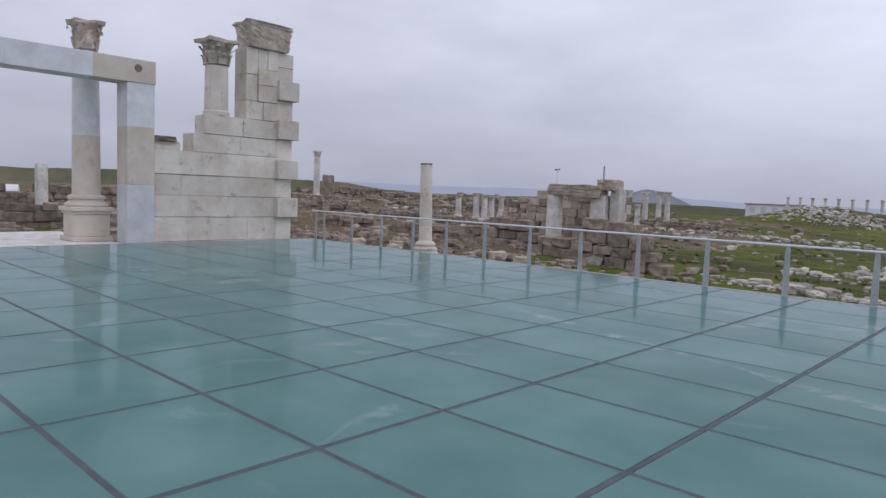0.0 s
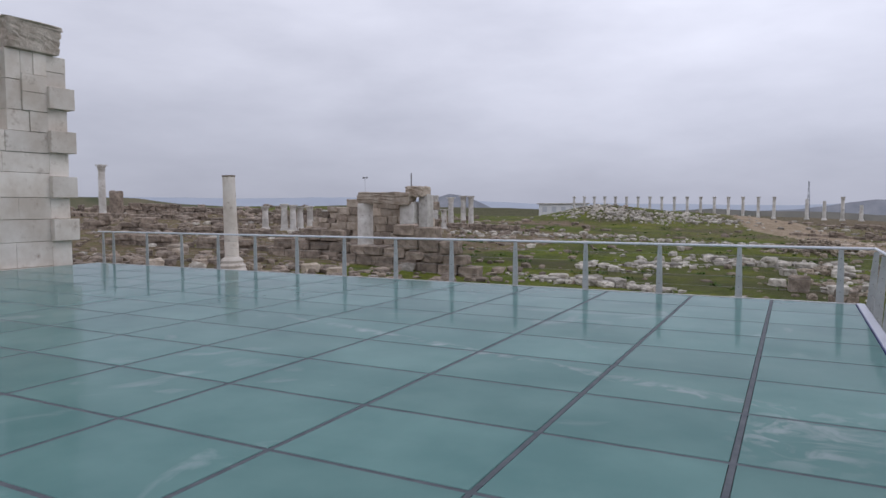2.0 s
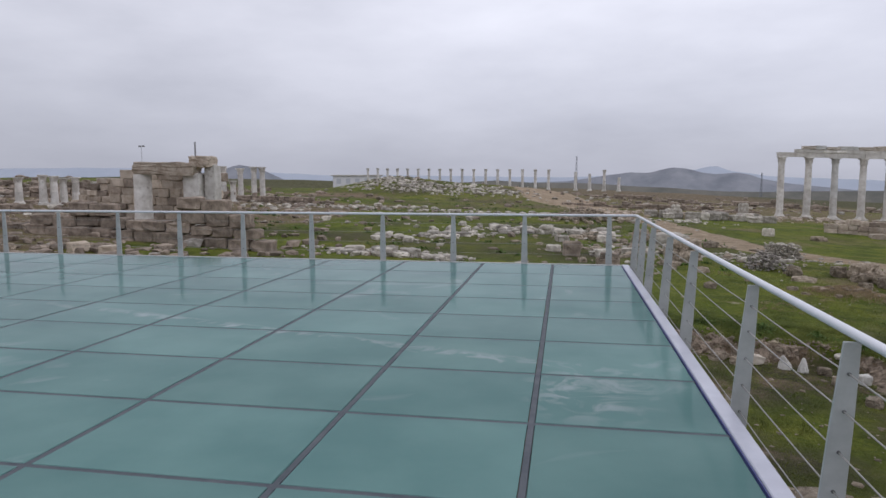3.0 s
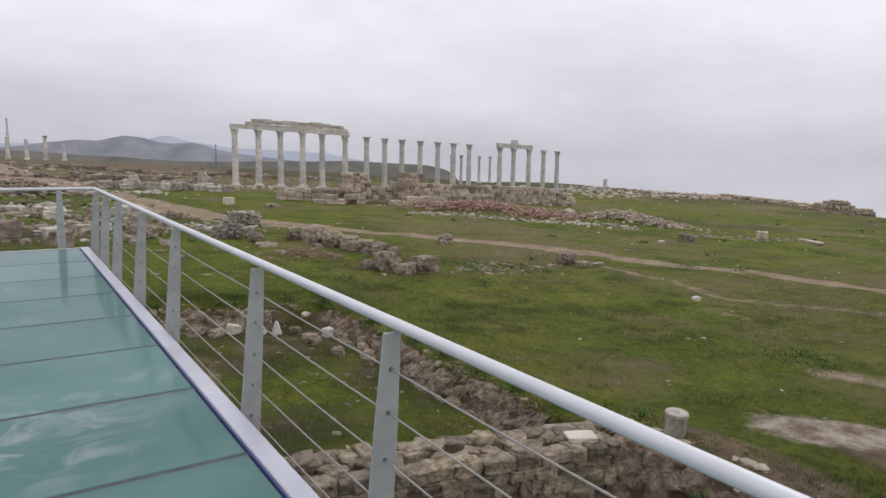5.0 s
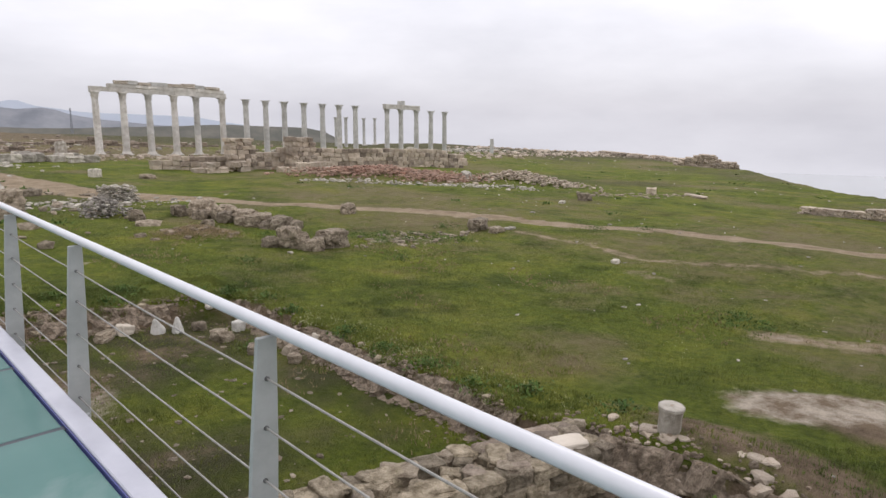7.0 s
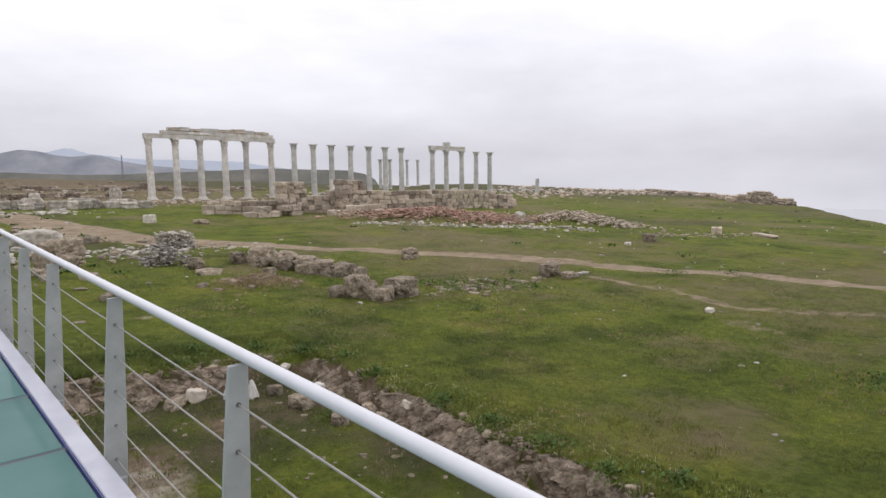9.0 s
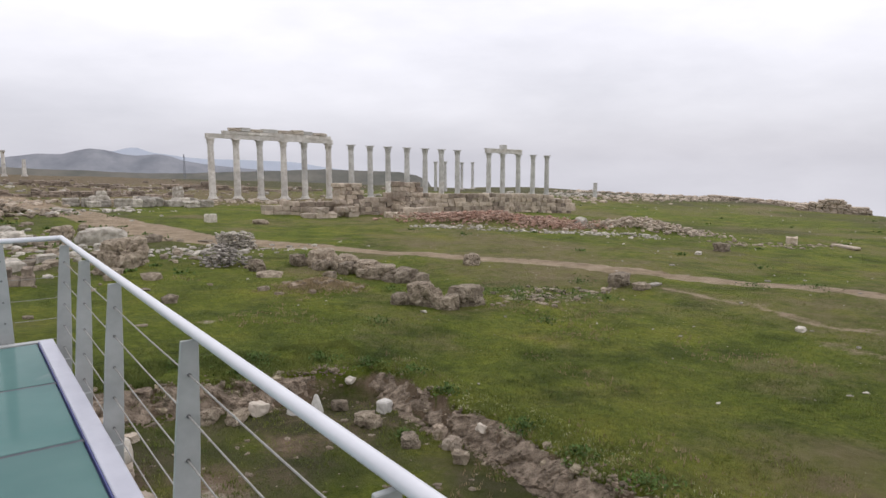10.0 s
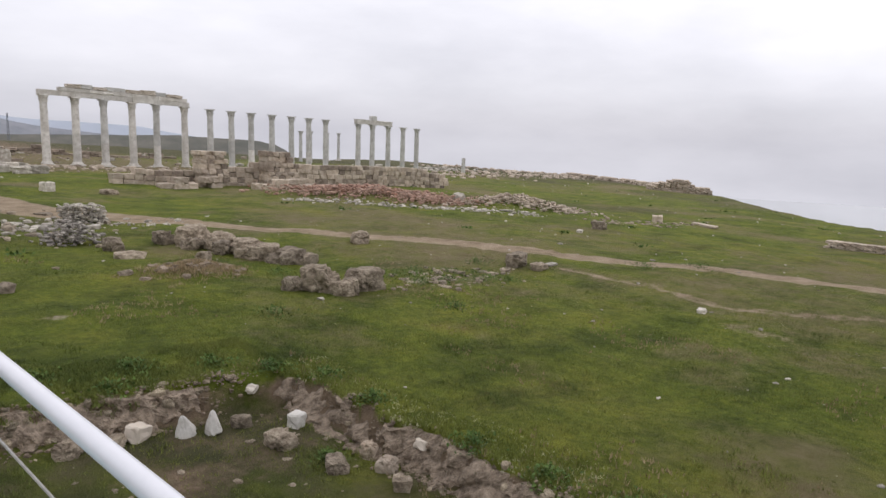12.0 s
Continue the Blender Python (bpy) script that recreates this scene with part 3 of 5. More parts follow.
# ---- the glass platform ----
XL = [-0.262, -1.573] + [-2.93 - 1.575 * i for i in range(11)] + [-20.25]
YL = [-0.26, -1.62] + [-2.93 - 1.2 * i for i in range(13)]
PX0, PY0 = XL[-1], YL[-1]


def build_platform():
    floor = thing("glass_floor", "dusty teal glass walkway floor in dark joints", "floor")
    floor["kind"] = "structure"
    for i in range(len(XL) - 1):
        for j in range(len(YL) - 1):
            x1, x0, y1, y0 = XL[i] - 0.026, XL[i + 1] + 0.026, YL[j] - 0.021, YL[j + 1] + 0.021
            me_key = (round(x1 - x0, 3), round(y1 - y0, 3))
            if me_key not in PANELS:
                PANELS[me_key] = link_mesh("glass_panel", boxed(-me_key[0] / 2, -me_key[1] / 2, -0.03, me_key[0] / 2, me_key[1] / 2, 0, 0.004), GLASS)
            tilt = 0.03
            ob = piece("glass_panel", PANELS[me_key], floor, pose((x0 + x1) / 2, (y0 + y1) / 2, 0.0, random.uniform(-tilt, tilt), random.uniform(-tilt, tilt), 0))
            ob.visible_shadow = False
    for x in XL[1:-1]:
        part("joint_seal", boxed(x - 0.021, PY0, -0.05, x + 0.021, YL[0], -0.0035, 0.002), SEAL, floor)
    for y in YL[1:-1]:
        part("joint_seal", boxed(PX0, y - 0.03, -0.052, XL[0], y + 0.03, -0.004, 0.002), SEAL, floor)
    frame_ob = thing("platform_frame", "dark steel beams carrying the glass floor", "frame")
    frame_ob["kind"] = "structure"
    for x in XL[::2]:
        part("beam", boxed(x - 0.06, PY0, -0.34, x + 0.06, YL[0], -0.06, 0.005), BEAM, frame_ob)
        for y in YL[::4]:
            part("pillar", boxed(x - 0.08, y - 0.08, gz(x, y) - 0.2, x + 0.08, y + 0.08, -0.34, 0.005), BEAM, frame_ob)
    for y in YL[::2]:
        part("cross_beam", boxed(PX0, y - 0.05, -0.30, XL[0], y + 0.05, -0.065, 0.005), BEAM, frame_ob)
    kerb = thing("platform_kerb", "pale painted metal edge of the walkway", "kerb")
    kerb["kind"] = "structure"
    part("edge_profile", boxed(-0.268, PY0, -0.30, -0.150, -0.25, 0.022, 0.006), KERB, kerb)
    # added strip that draws the blue reflection at the kerb's inner edge
    part("edge_reflection", boxed(-0.278, PY0, -0.03, -0.2685, -0.26, 0.010, 0.002), BLUE, kerb, "thin dark blue strip painted as the kerb edge's reflection")
    part("edge_profile", boxed(PX0, -0.248, -0.30, -0.150, -0.16, 0.006, 0.003), STEEL, kerb)


PANELS = {}
build_platform()


# ---- railings ----
RAIL_H, RAIL_Y, NORTH_Y = 0.947, -0.05, -0.44
CABLES = (-0.02, 0.18, 0.378, 0.58, 0.765)


def lean(z):
    """How far the posts of the walkway side stand in from the handrail."""
    return -0.025 - 0.065 * (0.9 - z)


def tube(bm, a, b, r, seg=10):
    a, b = Vector(a), Vector(b)
    m = Matrix.Translation((a + b) / 2) @ (b - a).to_track_quat("Z", "Y").to_matrix().to_4x4()
    bmesh.ops.create_cone(bm, cap_ends=True, segments=seg, radius1=r, radius2=r, depth=(b - a).length, matrix=m)
    return bm


def post_mesh(leaning):
    """A tapered flat steel fin with its top saddle; wide along x."""
    bm = bmesh.new()
    prof = [(0.018, -0.385), (0.045, -0.36), (0.062, -0.30), (0.062, 0.0), (0.053, 0.5), (0.038, 0.918)]
    t = 0.011
    rings = [[bm.verts.new((sx * w + (lean(z) if leaning else 0), sy * t, z)) for sx, sy in ((-1, -1), (1, -1), (1, 1), (-1, 1))] for w, z in prof]
    for a, b in zip(rings, rings[1:]):
        for i in range(4):
            bm.faces.new((a[i], a[(i + 1) % 4], b[(i + 1) % 4], b[i]))
    bm.faces.new(rings[0][::-1])
    bm.faces.new(rings[-1])
    bmesh.ops.bevel(bm, geom=bm.edges[:], offset=0.003, segments=1, affect="EDGES")
    return link_mesh("post", bm, STEEL)


def bolt_mesh():
    bm = bmesh.new()
    bmesh.ops.create_cone(bm, cap_ends=True, segments=8, radius1=0.012, radius2=0.009, depth=0.036, matrix=pose(0, 0, 0, 90))
    return link_mesh("bolt", bm, BOLT)


def plate_mesh():
    return link_mesh("base_plate", boxed(-0.152, -0.035, -0.27, -0.04, 0.035, -0.13, 0.004), STEEL)


POST, LEANING_POST, BOLT_ME, PLATE = post_mesh(False), post_mesh(True), bolt_mesh(), plate_mesh()
EAST_POSTS = [-0.45, -1.58, -2.78, -4.44, -6.10, -8.36, -10.07, -11.75, -13.4, -15.1, -16.8]
NORTH_POSTS = [-0.51, -2.14, -3.57, -5.04, -6.58, -8.12, -9.60, -11.08, -12.56, -13.97, -15.31, -16.72, -18.16, -19.64, -20.11]


def build_railing(name, along_y, posts, far):
    fence = thing(name, "pale tubular handrail on grey fin posts with steel cables", "railing")

    def at(s, z):
        return (0, s, z) if along_y else (s, RAIL_Y, z)

    rail = bmesh.new()
    end = RAIL_Y if along_y else 0.0
    tube(rail, at(far, RAIL_H), at(end, RAIL_H), 0.0245, 16)
    if along_y:
        bmesh.ops.create_uvsphere(rail, u_segments=16, v_segments=8, radius=0.025, matrix=pose(0, RAIL_Y, RAIL_H))
    part("handrail", rail, RAIL, fence, "pale painted round handrail", True)
    for s in posts:
        p = piece("post", LEANING_POST if along_y else POST, fence, pose(*at(s, 0)))
        for z in CABLES:
            piece("bolt", BOLT_ME, p, pose(lean(z) if along_y else 0, 0, z))
        piece("base_plate", PLATE, p, pose(0, 0, 0) if along_y else pose(0, 0, 0, 0, 0, -90))
    r = 0.0042 if along_y else 0.0026
    for z in CABLES:
        bm = bmesh.new()
        ends = [far] + sorted(posts) + [end]
        line = [at(far, z)]
        for a, b in zip(ends, ends[1:]):
            line += [at(a + (b - a) * u, z - 0.006 * 4 * u * (1 - u)) for u in (0.25, 0.5, 0.75, 1.0)]
        rings = []
        for p in line:
            ring = []
            for k in range(6):
                c, s = r * math.cos(k * math.pi / 3), r * math.sin(k * math.pi / 3)
                ring.append(bm.verts.new((p[0] + c + lean(z), p[1], p[2] + s) if along_y else (p[0], p[1] + c, p[2] + s)))
            rings.append(ring)
        for a, b in zip(rings, rings[1:]):
            for k in range(6):
                bm.faces.new((a[k], a[(k + 1) % 6], b[(k + 1) % 6], b[k]))
        part("cable", bm, CABLE, fence)


build_railing("east_railing", True, EAST_POSTS, -17.8)
build_railing("north_railing", False, NORTH_POSTS, -20.35)


# ---- the gate wall at the west end ----
def stones(parent, cells, material, depth, x_front, name="stone_block", jit=0.02):
    """Ashlar blocks in a wall that faces +x: cells of (y0, y1, z0, z1, proud)."""
    for k, (y0, y1, z0, z1, proud) in enumerate(cells):
        key = (material.name, k % 4)
        if key not in ASHLAR:
            ASHLAR[key] = with_material(BLOCKS[k % 4], material)
        x1 = x_front + proud + random.uniform(-jit, jit)
        piece(name, ASHLAR[key], parent, box_m(x_front - depth, y0 + 0.004, z0 + 0.006, x1, y1 - 0.004, z1 - 0.006))


ASHLAR = {}


def corinthian(bm, r, z0, h, seed=0):
    """A worn leafy capital on a shaft of radius r, from z0 up."""
    lathe([(r * 0.98, z0), (r * 1.12, z0 + 0.03 * h), (r * 1.0, z0 + 0.07 * h), (r * 1.04, z0 + 0.35 * h), (r * 1.2, z0 + 0.7 * h), (r * 1.45, z0 + 0.86 * h)], 18, bm, 0.08, seed)
    for tier, (n, zz, hh, out) in enumerate(((8, 0.06, 0.40, 1.28), (8, 0.32, 0.40, 1.46))):
        for i in range(n):
            a = 2 * math.pi * (i + 0.5 * tier) / n
            w = r * 0.36
            pts = [(r * 1.02, 0.0, w), (r * 1.10, 0.55, w * 1.1), (r * out * 0.95, 0.9, w * 0.8), (r * out * 1.02, 1.0, w * 0.55), (r * out * 1.03, 0.82, w * 0.4)]
            rows = []
            for rad, t, ww in pts:
                z = z0 + h * (zz + hh * t)
                c, s = math.cos(a), math.sin(a)
                rows.append([bm.verts.new((rad * c - u * ww * s, rad * s + u * ww * c, z + abs(u) * -0.02 * h)) for u in (-1, 0, 1)])
            for p, q in zip(rows, rows[1:]):
                for j in range(2):
                    bm.faces.new((p[j], p[j + 1], q[j + 1], q[j]))
    s = r * 1.48
    top = []
    for z in (z0 + 0.86 * h, z0 + h):
        ring = []
        for k in range(4):
            for t in (0.0, 0.25, 0.5, 0.75):
                a = math.pi / 4 + k * math.pi / 2
                p0, p1 = Vector((math.cos(a), math.sin(a))) * s * 1.30, Vector((math.cos(a + math.pi / 2), math.sin(a + math.pi / 2))) * s * 1.30
                p = p0.lerp(p1, t) * (1 - 0.22 * math.sin(math.pi * t))
                p *= 1 + 0.05 * noise.noise(Vector((p.x * 6 + seed, p.y * 6, z)))
                ring.append(bm.verts.new((p.x, p.y, z)))
        top.append(ring)
    for i in range(16):
        bm.faces.new((top[0][i], top[0][(i + 1) % 16], top[1][(i + 1) % 16], top[1][i]))
    bm.faces.new(top[0][::-1])
    bm.faces.new(top[1])
    return bm


def worn(bm, amp):
    """Eats a carving away unevenly."""
    for v in bm.verts:
        p = v.co * 4.5
        v.co += Vector((noise.noise(p), noise.noise(p + Vector((7, 0, 0))), noise.noise(p + Vector((0, 7, 0))))) * amp
    return bm


def build_gate_wall():
    wall = thing("wall_west", "tall ruined wall of pale ashlar blocks", "wall")
    wall["kind"] = "structure"
    xf, dp = -20.5, 0.7
    cells = []
    courses = [(-0.15, 0.0, 0), (0.0, 0.72, 0), (0.72, 1.36, 0.4), (1.36, 1.98, 0), (1.98, 2.68, 0.5)]
    cuts = {0: [-5.03, -3.1, -1.75, -0.97], 1: [-5.03, -3.35, -2.0, -0.97], 2: [-5.03, -2.5, -0.97], 3: [-5.03, -4.2, -1.9, -0.97], 4: [-5.03, -2.75, -0.97]}
    for k, (z0, z1, _) in enumerate(courses):
        ys = cuts[k]
        cells += [(a, b, z0, z1, 0.0 if k else 0.10) for a, b in zip(ys, ys[1:])]
    cells += [(-3.84, -2.3, 2.68, 3.25, 0), (-2.3, -0.97, 2.68, 3.25, 0), (-3.46, -2.2, 3.25, 3.84, 0.0), (-2.2, -0.97, 3.25, 3.84, 0.0)]
    cells += [(-2.12, -1.5, 3.84, 4.42, 0.0), (-1.5, -0.97, 3.84, 4.42, 0.02), (-2.12, -1.7, 4.42, 5.25, 0.0), (-1.7, -0.97, 4.42, 4.95, 0.05), (-1.7, -0.97, 4.95, 5.45, 0.05), (-2.12, -1.7, 5.25, 6.08, 0.0), (-1.7, -1.35, 5.45, 6.08, 0.0), (-1.35, -0.97, 5.45, 6.08, 0.02)]
    stones(wall, cells, TRAVERTINE, dp, xf)
    # the toothed edge: every second block stands proud
    teeth = []
    z = -0.15
    for k, z1 in enumerate((0.72, 1.36, 1.98, 2.60, 3.28, 3.92, 4.55, 5.18, 5.62, 6.08)):
        proud = k in (1, 3, 5, 7)
        teeth.append((-0.97 - (0.03 if proud else 0), -0.22 if proud else -0.36, z, z1, 0.16 if proud else -0.02))
        z = z1
    stones(wall, teeth, TRAVERTINE, dp, xf)
    jamb = thing("door_jamb", "tall pale marble door jamb mended with new marble", "door jamb")
    key = with_material(BLOCKS[1], MARBLE_NEW)
    old = with_material(BLOCKS[2], CREAM)
    for y0, y1 in ((-5.80, -5.04), (-10.6, -9.84)):
        for z0, z1, me in ((-0.12, 1.62, key), (1.62, 3.25, old), (3.25, 4.46, key)):
            piece("jamb_block", me, jamb, box_m(-21.15, y0, z0, -20.42, y1, z1 + 0.003))
    beam = thing("door_lintel", "long grey and buff marble lintel over the doorway", "lintel")
    for y0, y1, me in ((-10.7, -8.75, key), (-8.75, -6.7, key), (-6.7, -5.02, old)):
        piece("lintel_block", me, beam, box_m(-21.2, y0, 4.464, -20.40, y1 + 0.004, 5.10))
    bm = bmesh.new()
    bmesh.ops.create_cone(bm, cap_ends=True, segments=16, radius1=0.11, radius2=0.10, depth=0.03, matrix=pose(-20.395, -5.5, 4.86, 0, 90))
    part("socket", bm, RUIN, beam, "round dark socket in the lintel")
    cap = thing("pier_capital", "worn carved block capital on the pier", "capital")
    bm = rough_cube(5, 8, 0.03, 0.03)
    for v in bm.verts:
        p = v.co * 9
        side = 1 - abs(v.co.z - 0.45) * 1.2
        v.co += Vector((noise.noise(p), noise.noise(p + Vector((5, 0, 0))), 0.8 * noise.noise(p * 0.6))) * 0.055 * max(0.3, side)
        v.co.x *= 0.86 + 0.14 * v.co.z
        v.co.y *= 0.90 + 0.13 * v.co.z ** 2
    part("body", bm, CARVED, cap, m=Matrix.LocRotScale((-20.78, -1.34, 6.08), None, (0.98, 1.60, 0.80)))
    part("abacus", rough_cube(6, 6, 0.09, 0.08), CARVED, cap, m=Matrix.LocRotScale((-20.78, -1.33, 6.78), None, (1.02, 1.62, 0.13)))
    small = thing("wall_column", "short fluted column with leafy capital on the wall", "column")
    part("shaft", lathe([(0.40, 0), (0.40, 0.12), (0.36, 0.16), (0.355, 0.9), (0.345, 1.52)], 20, None, 0.02), TRAVERTINE, small, smooth=False)
    part("capital", worn(corinthian(bmesh.new(), 0.36, 1.52, 0.80, 3), 0.05), CARVED, small)
    small.matrix_world = pose(-20.85, -2.93, 3.838)
    loose = thing("cornice_block", "broken moulded cornice block on the wall", "stone block")
    bm = rough_cube(8, 3, 0.06, 0.05)
    part("slab", bm, TRAVERTINE, loose, m=Matrix.LocRotScale((-20.9, -4.62, 2.68), None, (0.6, 0.86, 0.26)))
    part("moulding", rough_cube(9, 3, 0.05, 0.05), RUIN, loose, m=Matrix.LocRotScale((-20.85, -4.70, 2.92), None, (0.72, 0.72, 0.15)))
    step = tagged(part("marble_threshold", boxed(-26.0, -14.0, -0.6, -20.36, -5.82, -0.03, 0.02), MARBLE), "pale marble paving before the doorway", "paving")
    step["kind"] = "structure"
    col = thing("pedestal_column", "tall pale marble column on a moulded pedestal", "column")
    ped = boxed(-0.54, -0.54, 0, 0.54, 0.54, 0.14, 0.02)
    boxed(-0.47, -0.47, 0.14, 0.47, 0.47, 0.78, 0.015, ped)
    boxed(-0.51, -0.51, 0.78, 0.51, 0.51, 0.86, 0.015, ped)
    boxed(-0.57, -0.57, 0.86, 0.57, 0.57, 0.98, 0.02, ped)
    part("pedestal", ped, CREAM, col)
    part("base", lathe([(0.56, 0.98), (0.58, 1.03), (0.56, 1.09), (0.48, 1.12), (0.46, 1.18), (0.50, 1.22), (0.49, 1.28), (0.42, 1.32)], 24), CREAM, col, smooth=True)
    part("lower_shaft", lathe([(0.38, 1.32), (0.37, 1.7), (0.365, 3.0)], 24, None, 0.02), CREAM, col, smooth=True)
    part("upper_shaft", lathe([(0.363, 3.0), (0.35, 4.2), (0.335, 5.35)], 24, None, 0.01), MARBLE_NEW, col, smooth=True)
    bm = worn(corinthian(bmesh.new(), 0.30, 5.35, 0.86, 9), 0.09)
    part("capital", bm, CARVED, col, "worn leafy capital with broken corner")
    col.matrix_world = pose(-21.9, -6.36, -0.03)
    for ob in (wall, jamb, beam, cap, small, loose, step, col):
        ob.location.y += NORTH_Y


build_gate_wall()

# ---- columns ----
COL_GREY = mat("grey_weathered_column", (0.42, 0.41, 0.385), (0.62, 0.61, 0.58), 1.2, 0.75, 0.4, 22, stain=(0.20, 0.18, 0.155), vary=0.12)


def column(name, label, h, r, group="", lower=MARBLE, upper=MARBLE, base=True, cap=True, seed=0, split=0.5):
    col = thing(name, label, "column", group)
    z = 0.0
    if base:
        bm = boxed(-r * 1.5, -r * 1.5, 0, r * 1.5, r * 1.5, r * 0.45, 0.02)
        lathe([(r * 1.42, r * 0.45), (r * 1.46, r * 0.6), (r * 1.3, r * 0.75), (r * 1.18, r * 0.85), (r * 1.3, r * 0.98), (r * 1.06, r * 1.12)], 18, bm, 0.03, seed)
        part("base", bm, MARBLE, col)
        z = r * 1.12
    top = h - (r * 2.0 if cap else 0)
    mid = z + (top - z) * split
    part("lower_shaft", lathe([(r * 1.04, z), (r, z + 0.12), (r * 0.985, (z + mid) / 2), (r * 0.96, mid)], 20, None, 0.05, seed), lower, col, smooth=True)
    part("upper_shaft", lathe([(r * 0.955, mid), (r * 0.92, (mid + top) / 2), (r * 0.87, top)], 20, None, 0.04, seed + 4), upper, col, smooth=True)
    if cap:
        part("capital", corinthian(bmesh.new(), r * 0.87, top, r * 2.0, seed), upper, col, "worn leafy capital")
    return col


def standing(x, y, yaw=0, dz=0.0):
    return pose(x, y, gz(x, y) + dz, 0, 0, yaw)


# the long colonnade on the meadow
COLONNADE_Y = 67.0
COL_X = [22.1, 24.85, 27.55, 30.35, 32.9, 36.05, 39.1, 41.75, 44.35, 47.2, 50.05, 52.7, 55.4, 58.2, 60.95, 63.55, 66.55, 69.45, 72.35]
kinds = [column("colonnade_column", "tall weathered white marble column with leafy capital", 6.7, 0.37, "long colonnade", MARBLE, MARBLE, seed=1),
         column("colonnade_column", "tall grey weathered marble column with leafy capital", 6.7, 0.36, "long colonnade", COL_GREY, COL_GREY, seed=2),
         column("colonnade_column", "tall marble column, pale foot and grey upper shaft", 6.7, 0.365, "long colonnade", MARBLE, COL_GREY, seed=3, split=0.35)]
used = [False, False, False]


def foot_z(x):
    return (-2.84 if x < 58 else -2.98) - 0.0345 * (x - 22)


for i in range(19):
    if i == 13:
        continue
    k = (0 if i < 6 and i not in (2, 4) else 2 if i in (2, 4, 8, 11) else 1)
    x = COL_X[i]
    m = pose(x, COLONNADE_Y, foot_z(x), random.uniform(-0.25, 0.25), random.uniform(-0.25, 0.25), random.choice((0, 90, 180)))
    if used[k]:
        copy_thing(kinds[k], m)
    else:
        kinds[k].matrix_basis = m
        used[k] = True


def stylobate():
    s = thing("colonnade_plinth", "low pale stone plinth under the colonnade", "plinth")
    me = with_material(BLOCKS[0], MARBLE)
    x = COL_X[0] - 1.2
    while x < COL_X[18] + 1:
        w = random.uniform(1.2, 2.2)
        z = foot_z(x)
        g = gz(x, COLONNADE_Y)
        piece("plinth_block", me, s, box_m(x, COLONNADE_Y - 0.75, min(g, z) - 0.4, x + w - 0.02, COLONNADE_Y + 0.75, z - random.uniform(0, 0.05) + 0.03))
        x += w


stylobate()


def entablature(i0, i1, name, label, frieze):
    e = thing(name, label, "entablature")
    me = with_material(BLOCKS[1], MARBLE)
    rough = [link_mesh("block", rough_cube(60 + k, 2, 0.12, 0.06), m) for k, m in enumerate((COL_GREY, CARVED, MARBLE, CARVED))]
    top = lambda x: foot_z(x) + 6.7

    def lay(kind, mesh, xa, xb, lift, depth, high):
        tilt = math.degrees(math.atan2(top(xb) - top(xa), xb - xa))
        m = Matrix.Translation(((xa + xb) / 2, COLONNADE_Y + random.uniform(-0.04, 0.04), (top(xa) + top(xb)) / 2 + lift)) @ pose(0, 0, 0, 0, -tilt, 0)
        piece(kind, mesh, e, m @ Matrix.Diagonal((xb - xa - 0.02, depth, high, 1)))

    for i in range(i0, i1):
        xa, xb = COL_X[i] - (0.5 if i == i0 else 0), COL_X[i + 1] + (0.45 if i == i1 - 1 else 0)
        lay("architrave_block", me, xa, xb, 0, 0.66, 0.46)
        if not frieze:
            lay("fascia", me, xa, xb, 0.462, 0.80, 0.14)
    if frieze:
        x, end = COL_X[i0] + 1.3, COL_X[i1] + 0.2
        while x < end:
            w = min(random.uniform(1.6, 2.9), end - x)
            lay("frieze_block", me if random.random() < 0.6 else rough[2], x, x + w, 0.463, 0.72, random.uniform(0.36, 0.40))
            x += w
        x, end = COL_X[i0] + 2.0, COL_X[i1] - 0.4
        while x < end:
            w = min(random.uniform(0.9, 2.4), end - x)
            lay("cornice_block", random.choice(rough), x, x + w, 0.84, random.uniform(0.7, 0.95), random.uniform(0.26, 0.50))
            x += w
    return e


entablature(0, 5, "long_entablature", "broken white marble entablature across six columns", True)
short = entablature(14, 16, "short_entablature", "short marble architrave across three columns", False)
part("bracket_block", rough_cube(12, 3, 0.06), COL_GREY, short, m=Matrix.LocRotScale((COL_X[15] + 0.1, COLONNADE_Y, foot_z(COL_X[15]) + 6.7 + 0.58), None, (0.95, 0.7, 0.62)))

# thin columns far behind the colonnade
thin = column("distant_column", "slender distant marble column, standing alone", 5.6, 0.30, "far columns", COL_GREY, COL_GREY, seed=5)
for n, (x, y) in enumerate(((68.0, 90.0), (71.5, 92.0), (84.5, 104.0), (88.5, 105.5))):
    m = pose(x, y, -4.6 - (0.3 if n > 1 else 0))
    if n:
        copy_thing(thin, m)
    else:
        thin.matrix_basis = m

# the single column by the north railing, and the ruins beyond it
col = column("lone_column", "lone buff marble column on a worn moulded base", 3.55, 0.29, "", TRAVERTINE, TRAVERTINE, False, False, 7, 0.25)
part("base", lathe([(0.58, -0.9), (0.58, -0.28), (0.53, -0.2), (0.55, -0.1), (0.44, 0.0), (0.46, 0.1), (0.37, 0.2), (0.31, 0.24)], 24, None, 0.06), TRAVERTINE, col, "chipped moulded base")
part("cap_slab", lathe([(0.262, 3.54), (0.268, 3.60)], 20), RUIN, col)
col.matrix_basis = pose(-21.85, 7.5 + NORTH_Y, -0.62, 0.6, -0.9, 0)

